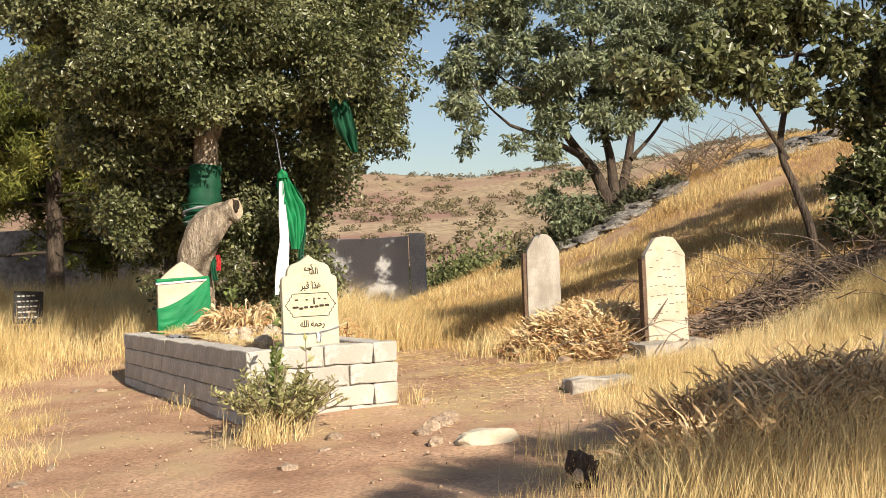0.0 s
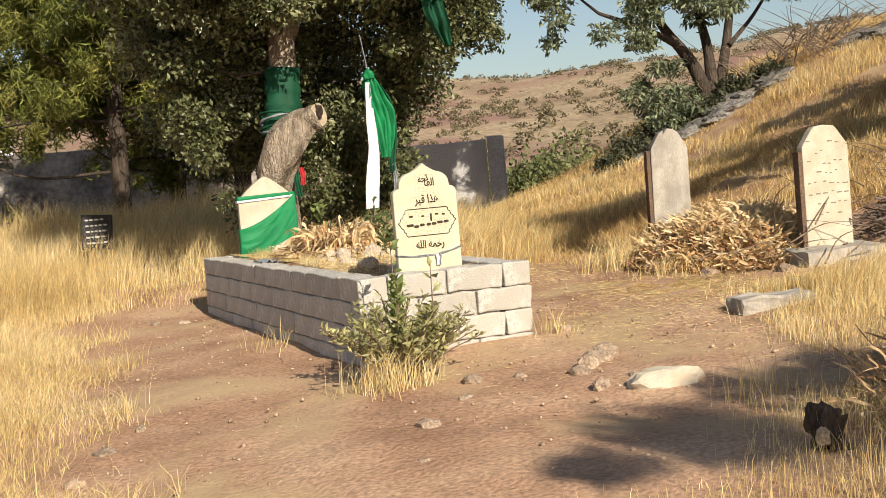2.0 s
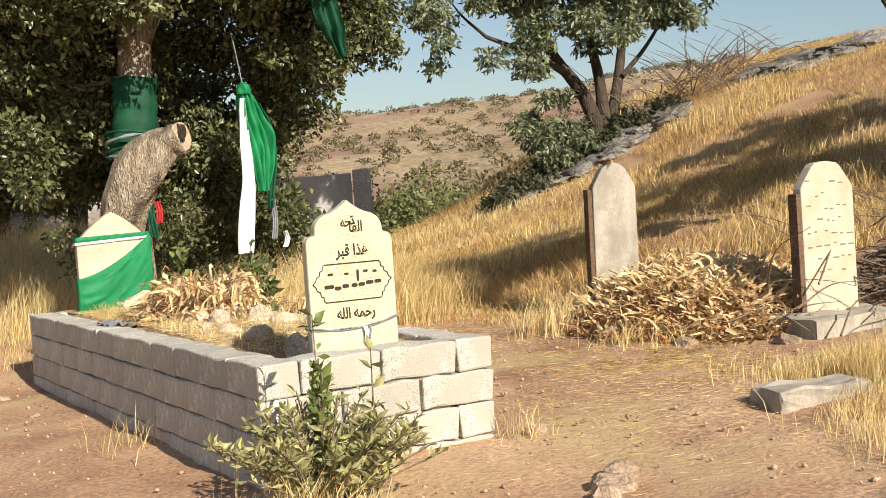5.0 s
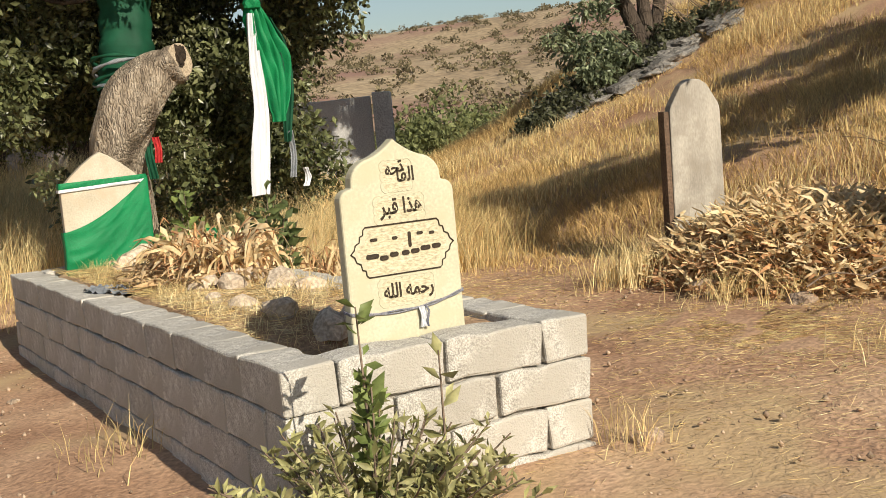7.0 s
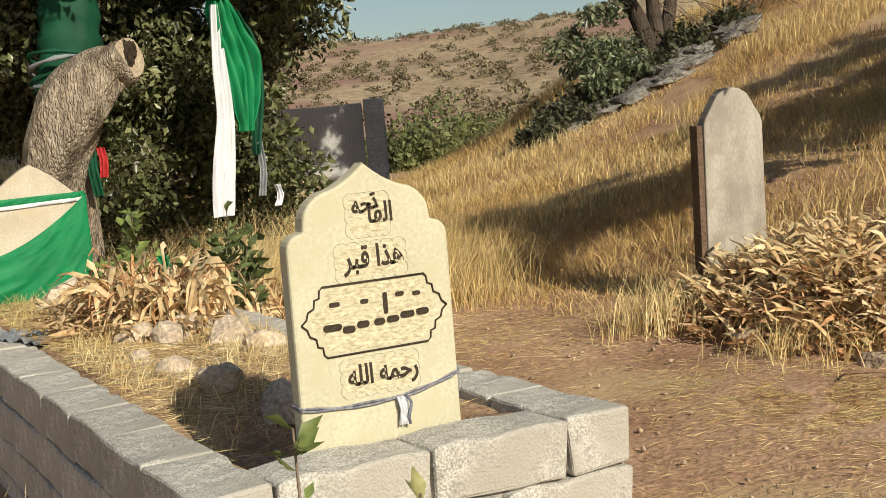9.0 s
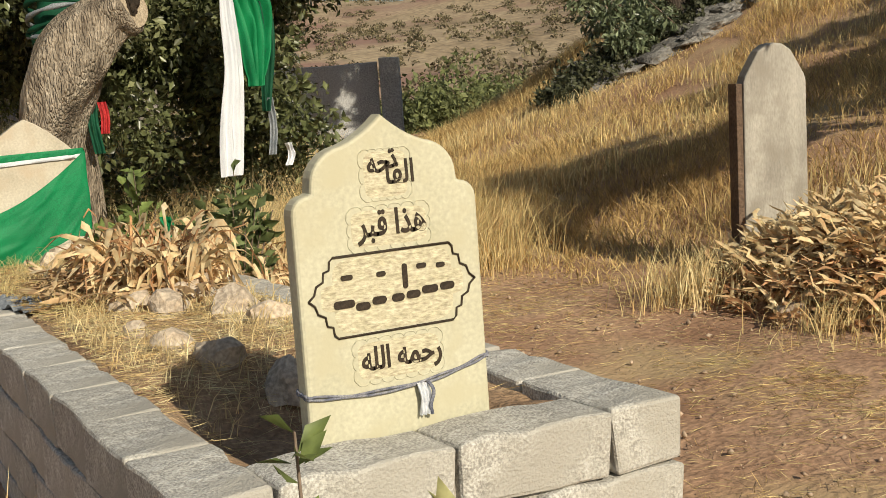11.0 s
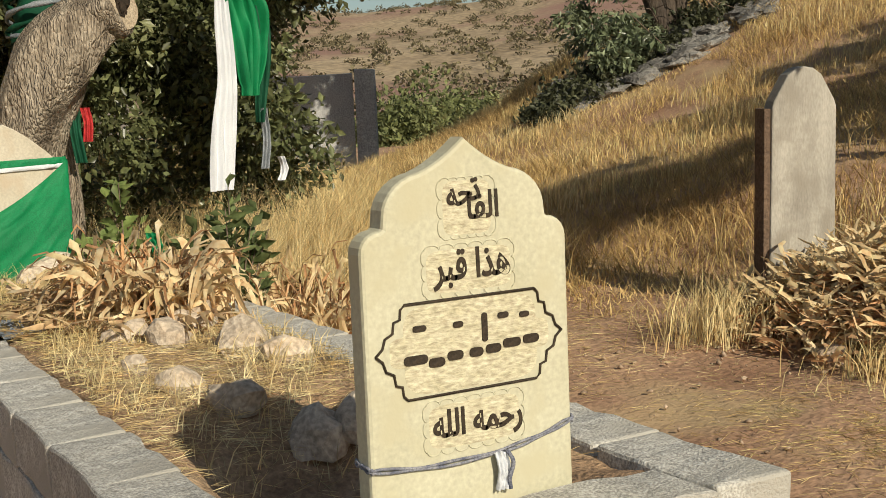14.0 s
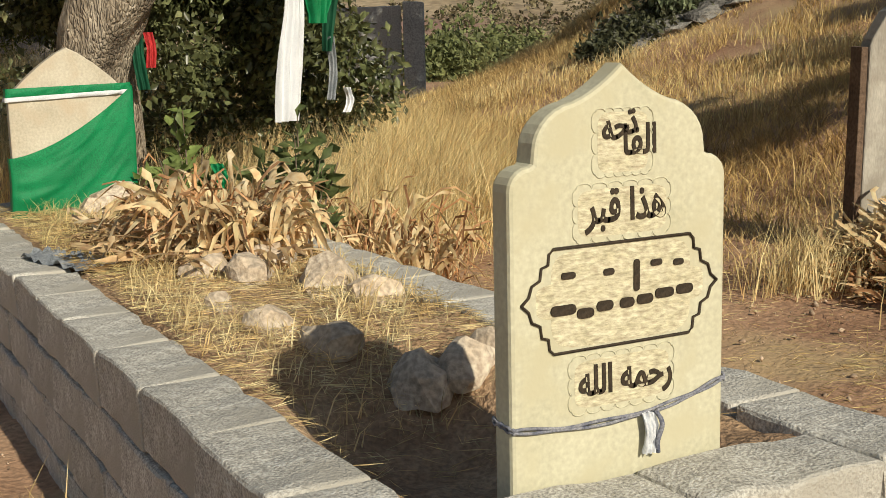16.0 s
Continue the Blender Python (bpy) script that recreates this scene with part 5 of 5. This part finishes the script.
def straw_litter():
    n = 26000
    x, y = rng.uniform(-2.6, 4.6, n), rng.uniform(-4, 5, n)
    x[9000:12500], y[9000:12500] = rng.normal(2.6, 0.55, 3500), rng.normal(3.2, 0.55, 3500)
    x[12500:15500], y[12500:15500] = rng.normal(2.3, 0.7, 3000), rng.normal(-0.2, 0.8, 3000)
    x[6000:9000], y[6000:9000] = rng.uniform(0.2, 1.0, 3000), rng.uniform(0.8, 4.6, 3000)
    x[16000:22000], y[16000:22000] = rng.uniform(0.2, 1.0, 6000), rng.uniform(1.1, 4.3, 6000)
    x[22000:], y[22000:] = rng.normal(2.75, 0.25, 4000), rng.normal(0.75, 0.5, 4000)
    ok = (np.sin(x * 1.9 + 1) * np.sin(y * 1.4 + 2) > 0.55) | (rng.uniform(0, 1, n) < 0.08) | ((np.arange(n) >= 6000) & (np.arange(n) < 15500)) | (np.arange(n) >= 16000)
    x, y = x[ok], y[ok]
    g = (x > 0.2) & (x < 1.0) & (y > 0.3) & (y < GRAVE_LEN - 0.2)
    wall = (x > -0.02) & (x < 1.22) & (y > -0.02) & (y < GRAVE_LEN) & ~g
    x, y, g = x[~wall], y[~wall], g[~wall]
    z = ground_np(x, y) + 0.012
    z[g] = [soil_z(b, a) + 0.025 for a, b in zip(x[g], y[g])]
    c = np.stack([x, y, z], 1)
    a = np.stack([rng.normal(size=len(x)), rng.normal(size=len(x)), rng.normal(size=len(x)) * 0.08], 1)
    v, f = leaf_arrays(c, 0.075, 0.024, 0, a * 6, 0.05, 0.02)
    tagged(new("straw_litter", fast_mesh("straw_litter", v, f, M_STRAW)), "loose straw scattered on the earth", "straw", kind="stuff")
    n = 3400
    p = np.stack([rng.uniform(0.22, 0.98, n), rng.uniform(1.0, 4.4, n), np.zeros(n)], 1)
    p = p[np.sin(p[:, 0] * 9) * np.sin(p[:, 1] * 4.2) > -0.25]
    p[:, 2] = [soil_z(b, a) for a, b in zip(p[:, 0], p[:, 1])]
    v, f = blade_arrays(p, 0.09 * rng.uniform(0.3, 1.4, len(p)), 0.0016, 0.9)
    tagged(new("grave_grass", fast_mesh("grave_grass", v, f, M_STRAW)), "short dead grass on the grave earth", "grass", kind="stuff")


straw_litter()


# ---- shrubs and weeds ----
def make_shrub(name, label, at, stems, tall, spread, leaves, leaf, mat, seed, wide=0.32, straight=None):
    t = thing(name, label, "shrub", at)
    q = random.Random(seed)
    packs, cs, ds = [], [], []
    for k in range(stems):
        a, rr = q.uniform(0, 6.283), spread * q.random() ** 0.6
        h = tall * q.uniform(0.55, 1.0) * (1 - 0.35 * rr / spread)
        end = Vector((math.cos(a) * rr, math.sin(a) * rr, h))
        if straight and k == 0:
            end = Vector(straight)
        pts = bend([(end.x * 0.15, end.y * 0.15, -0.03), (end.x * 0.5, end.y * 0.5, end.z * 0.55), tuple(end)], 5)
        vv, ff = tube_arrays(pts, taper(len(pts), 0.007, 0.0025), 5, 0, 0, False)
        packs.append((np.array([tuple(x) for x in vv]), np.array(ff)))
        for j in range(leaves):
            u = q.uniform(0.25, 1.0)
            i = min(len(pts) - 2, int(u * (len(pts) - 1)))
            p = pts[i].lerp(pts[i + 1], u * (len(pts) - 1) - i)
            w = Vector((q.gauss(0, 1), q.gauss(0, 1), q.uniform(0.1, 1.4))).normalized()
            cs.append(tuple(p + w * leaf * 0.55))
            ds.append(tuple(w))
    v, f = join(*packs)
    tagged(part("stems", fast_mesh("stems", v, f, M_TWIG), t), kind="stuff")
    v, f = leaf_arrays(np.array(cs), leaf, wide, 0, np.array(ds) * 4, 0.3)
    tagged(part("leaves", fast_mesh("leaves", v, f, mat), t), kind="stuff")
    return t


make_shrub("shrub", "dusty grey-green shrub growing against the block wall", (0.08, -0.46, -0.09), 110, 0.58, 0.5, 26, 0.055, M_SHRUB, 5)
make_shrub("shrub_shoot", "tall leafy shoot standing out of the shrub", (0.07, -0.5, -0.09), 3, 0.80, 0.07, 34, 0.07, M_WEED, 15, 0.44, straight=(-0.01, 0.0, 0.83))
make_shrub("shrub_shoot", "shorter leafy shoot standing out of the shrub", (0.26, -0.58, -0.09), 2, 0.66, 0.05, 10, 0.07, M_SHRUB, 16, 0.42, straight=(0.01, 0.0, 0.68))
make_shrub("weed", "leafy green weed behind the grave", (1.16, 4.55, 0.05), 24, 0.92, 0.30, 20, 0.10, M_WEED, 8, 0.5)
make_shrub("weed", "dark leafy sapling behind the grave wall", (1.50, 3.95, 0.03), 22, 1.02, 0.24, 22, 0.095, M_SAPLING, 9, 0.5)
make_shrub("weed", "low green weed beside the wrapped headstone", (0.99, 4.42, 0.4), 7, 0.36, 0.2, 14, 0.075, M_WEED, 10, 0.5)
tagged(part("green_scrap", cloth_strip("green_scrap", [(0, 0, 0.06), (0.02, -0.02, 0.0), (0.03, 0, -0.07)], 0.06, M_GREEN, 0.02, 2, seed=6.0), None, "", pose(1.22, 4.3, 0.62)), "scrap of green cloth caught on the weeds", "cloth", "rags")


# ---- brushwood ----
def brushwood():
    packs = []
    q = random.Random(14)
    for k in range(240):
        x, y = q.gauss(6.0, 0.9), q.gauss(0.2, 0.7)
        z = gz(x, y) + q.uniform(0, 0.35)
        a, ln = q.uniform(0, 6.283), q.uniform(0.3, 1.0)
        d = Vector((math.cos(a), math.sin(a), q.uniform(-0.1, 0.6))) * ln
        p = Vector((x, y, z))
        pts = bend([p, p + d * 0.5 + Vector((q.gauss(0, 0.06), q.gauss(0, 0.06), 0.06)), p + d], 4)
        vv, ff = tube_arrays(pts, taper(len(pts), q.uniform(0.003, 0.008), 0.0015), 5, 0, 0, False)
        packs.append((np.array([tuple(u) for u in vv]), np.array(ff)))
    v, f = join(*packs)
    tagged(new("brushwood", fast_mesh("brushwood", v, f, M_TWIG)), "heap of dead dark brushwood on the bank", "brushwood", kind="stuff")


brushwood()


def make_stump():
    t = thing("stump", "low dark weathered stump half hidden in shaded grass", "stump", (0.78, -3.4, gz(0.78, -3.4)))
    part("body", rock_mesh("body", (0.075, 0.07, 0.11), M_DARKBARK, 6.0, 1, 0.8, 4, 0.35), t, "", pose(0, 0, 0.07))
    part("split_face", rock_mesh("split_face", (0.03, 0.03, 0.05), M_CUTWOOD, 2.0, 1, 0.3, 2, 0.3), t, "pale split wood", pose(-0.06, -0.05, 0.07))


make_stump()


# ---- bushes of the valley and the far hills ----
def far_bushes(name, label, n, near, far, size, mat, leaves):
    a = rng.uniform(-0.75, 1.25, n)
    d = near + (far - near) * rng.uniform(0, 1, n) ** 0.8
    x, y = d * np.sin(a), d * np.cos(a)
    z = ground_np(x, y)
    s = size * rng.uniform(0.4, 1.5, n)
    i = np.repeat(np.arange(n), leaves)
    o = rng.normal(size=(n * leaves, 3))
    o /= np.linalg.norm(o, axis=1)[:, None]
    o[:, 2] = np.abs(o[:, 2]) * 0.8
    c = np.stack([x, y, z], 1)[i] + o * s[i][:, None] * rng.uniform(0.5, 1.0, (n * leaves, 1))
    v, f = leaf_arrays(c, 1.0, 0.7, 0)
    scale = np.repeat(s[i] * 0.32, 4)[:, None]
    v = np.repeat(c, 4, axis=0) + (v - np.repeat(c, 4, axis=0)) * scale
    tagged(new(name, fast_mesh(name, v, f, mat)), label, "bushes", kind="stuff")


far_bushes("hill_bushes", "scattered dark scrub on the far dry hillside", 4200, 75, 340, 1.15, M_FARBUSH, 40)
far_bushes("valley_bushes", "olive-green bushes in the valley below", 90, 44, 75, 1.3, M_VALLEY, 160)
for k, (x, y, s) in enumerate(((15.2, 27.5, 1.3), (17.2, 29.5, 1.9), (14.6, 31, 1.1), (19.4, 30.5, 1.3), (21.5, 34, 1.5))):
    n = 1500
    o = rng.normal(size=(n, 3))
    o /= np.linalg.norm(o, axis=1)[:, None]
    o[:, 2] = np.abs(o[:, 2])
    o *= 1 + 0.3 * np.sin(o[:, :1] * 5 + k) * np.sin(o[:, 1:2] * 6 + 2 * k)
    v, f = leaf_arrays(o * s * rng.uniform(0.5, 1.05, (n, 1)), 0.2, 0.5)
    tagged(part("bush", fast_mesh("bush", v, f, M_VALLEY), None, "", pose(x, y, gz(x, y))), "rounded olive-green bush in the valley", "bush", "valley bushes")


# ---- far post and white board ----
post = thing("utility_post", "thin grey utility post with a cross-arm beyond the wall", "post", (-1.7, 51.5, gz(-1.7, 51.5)))
part("pole", tube("pole", [(0, 0, -0.5), (0, 0, 5), (0, 0, 10.5)], [0.14, 0.12, 0.09], M_STEEL, 10), post)
part("cross_arm", tube("cross_arm", [(-0.9, 0, 9.9), (0.9, 0, 9.9)], [0.06, 0.06], M_STEEL, 6), post)
bm = bmesh.new()
bmesh.ops.create_cube(bm, size=1)
bmesh.ops.scale(bm, vec=(1.0, 0.08, 1.3), verts=bm.verts)
bmesh.ops.bevel(bm, geom=list(bm.edges), offset=0.02, segments=2, affect="EDGES", profile=0.5)
board = thing("white_board", "plain white board on a post beyond the low wall", "sign", (-0.36, 36.8, gz(-0.36, 36.8)))
part("board", bm_mesh("board", bm, M_WHITE), board, "", pose(0, 0, 3.1 - gz(-0.36, 36.8)))
part("post", tube("post", [(0, 0.06, -0.3), (0, 0.06, 3.0 - gz(-0.36, 36.8))], [0.05, 0.05], M_STEEL, 8), board)


def dead_twigs(name, label, n, x0, y0, sx, sy, z0, seed):
    packs = []
    q = random.Random(seed)
    for k in range(n):
        x, y = q.gauss(x0, sx), q.gauss(y0, sy)
        p = Vector((x, y, gz(x, y) + q.uniform(0, z0)))
        a, ln = q.uniform(0, 6.283), q.uniform(0.4, 1.1)
        d = Vector((math.cos(a), math.sin(a), q.uniform(0.0, 0.8))) * ln
        pts = bend([p, p + d * 0.5 + Vector((q.gauss(0, 0.08), q.gauss(0, 0.08), 0.08)), p + d], 4)
        vv, ff = tube_arrays(pts, taper(len(pts), q.uniform(0.006, 0.014), 0.003), 5, 0, 0, False)
        packs.append((np.array([tuple(u) for u in vv]), np.array(ff)))
    v, f = join(*packs)
    tagged(new(name, fast_mesh(name, v, f, M_TWIG)), label, "brushwood", kind="stuff")


dead_twigs("dead_branches", "tangle of bare dead branches above the outcrop", 150, 12.2, 10.6, 0.7, 0.4, 0.4, 31)


def tuft(label, x0, y0, n, tall, spread, mat):
    p = np.stack([rng.normal(x0, spread, n), rng.normal(y0, spread, n), np.zeros(n)], 1)
    p[:, 2] = ground_np(p[:, 0], p[:, 1]) - 0.01
    v, f = blade_arrays(p, tall * rng.uniform(0.4, 1.2, n), 0.0022, 0.6)
    tagged(new("grass_tuft", fast_mesh("grass_tuft", v, f, mat)), label, "grass", kind="stuff")


tuft("straw tuft at the foot of the shrub", -0.05, -0.62, 420, 0.3, 0.13, M_STRAW)
tuft("sparse dry stems beside the block wall", 1.28, -0.12, 60, 0.2, 0.07, M_STRAW)
tuft("sparse dry stems along the side of the grave", -0.12, 1.6, 70, 0.22, 0.16, M_STRAW)
tuft("pale tuft at the edge of the leaf heap", 3.25, 2.45, 500, 0.32, 0.12, M_STRAW)
tuft("dry tufts in front of the leaf heap", 3.35, 1.4, 700, 0.2, 0.2, M_STRAW)

for x0, y0, n, h in ((1.35, 5.0, 500, 0.42), (1.75, 5.05, 600, 0.45), (2.15, 4.9, 600, 0.45), (2.55, 4.7, 600, 0.45), (1.1, 5.0, 300, 0.4), (2.3, 4.4, 500, 0.35)):
    tuft("tall straw tuft under the oak", x0, y0, n, h, 0.17, M_STRAW)

for x0, y0, n, h in ((2.0, 4.5, 700, 0.5), (2.45, 4.75, 900, 0.6), (2.9, 4.7, 900, 0.6), (3.2, 4.4, 700, 0.5), (2.7, 5.3, 900, 0.65), (3.3, 5.1, 900, 0.6), (1.7, 5.4, 500, 0.5)):
    tuft("tall pale grass standing behind the grave", x0, y0, n, h, 0.2, M_STRAW)

for x0, y0, n in ((1.15, 4.98, 320), (1.45, 4.85, 380), (1.8, 4.95, 420), (2.15, 5.05, 460), (2.5, 5.0, 480), (2.85, 5.1, 480), (1.65, 4.55, 300)):
    tuft("high straw standing in front of the oak undergrowth", x0, y0, n, 0.74, 0.17, M_STRAW)
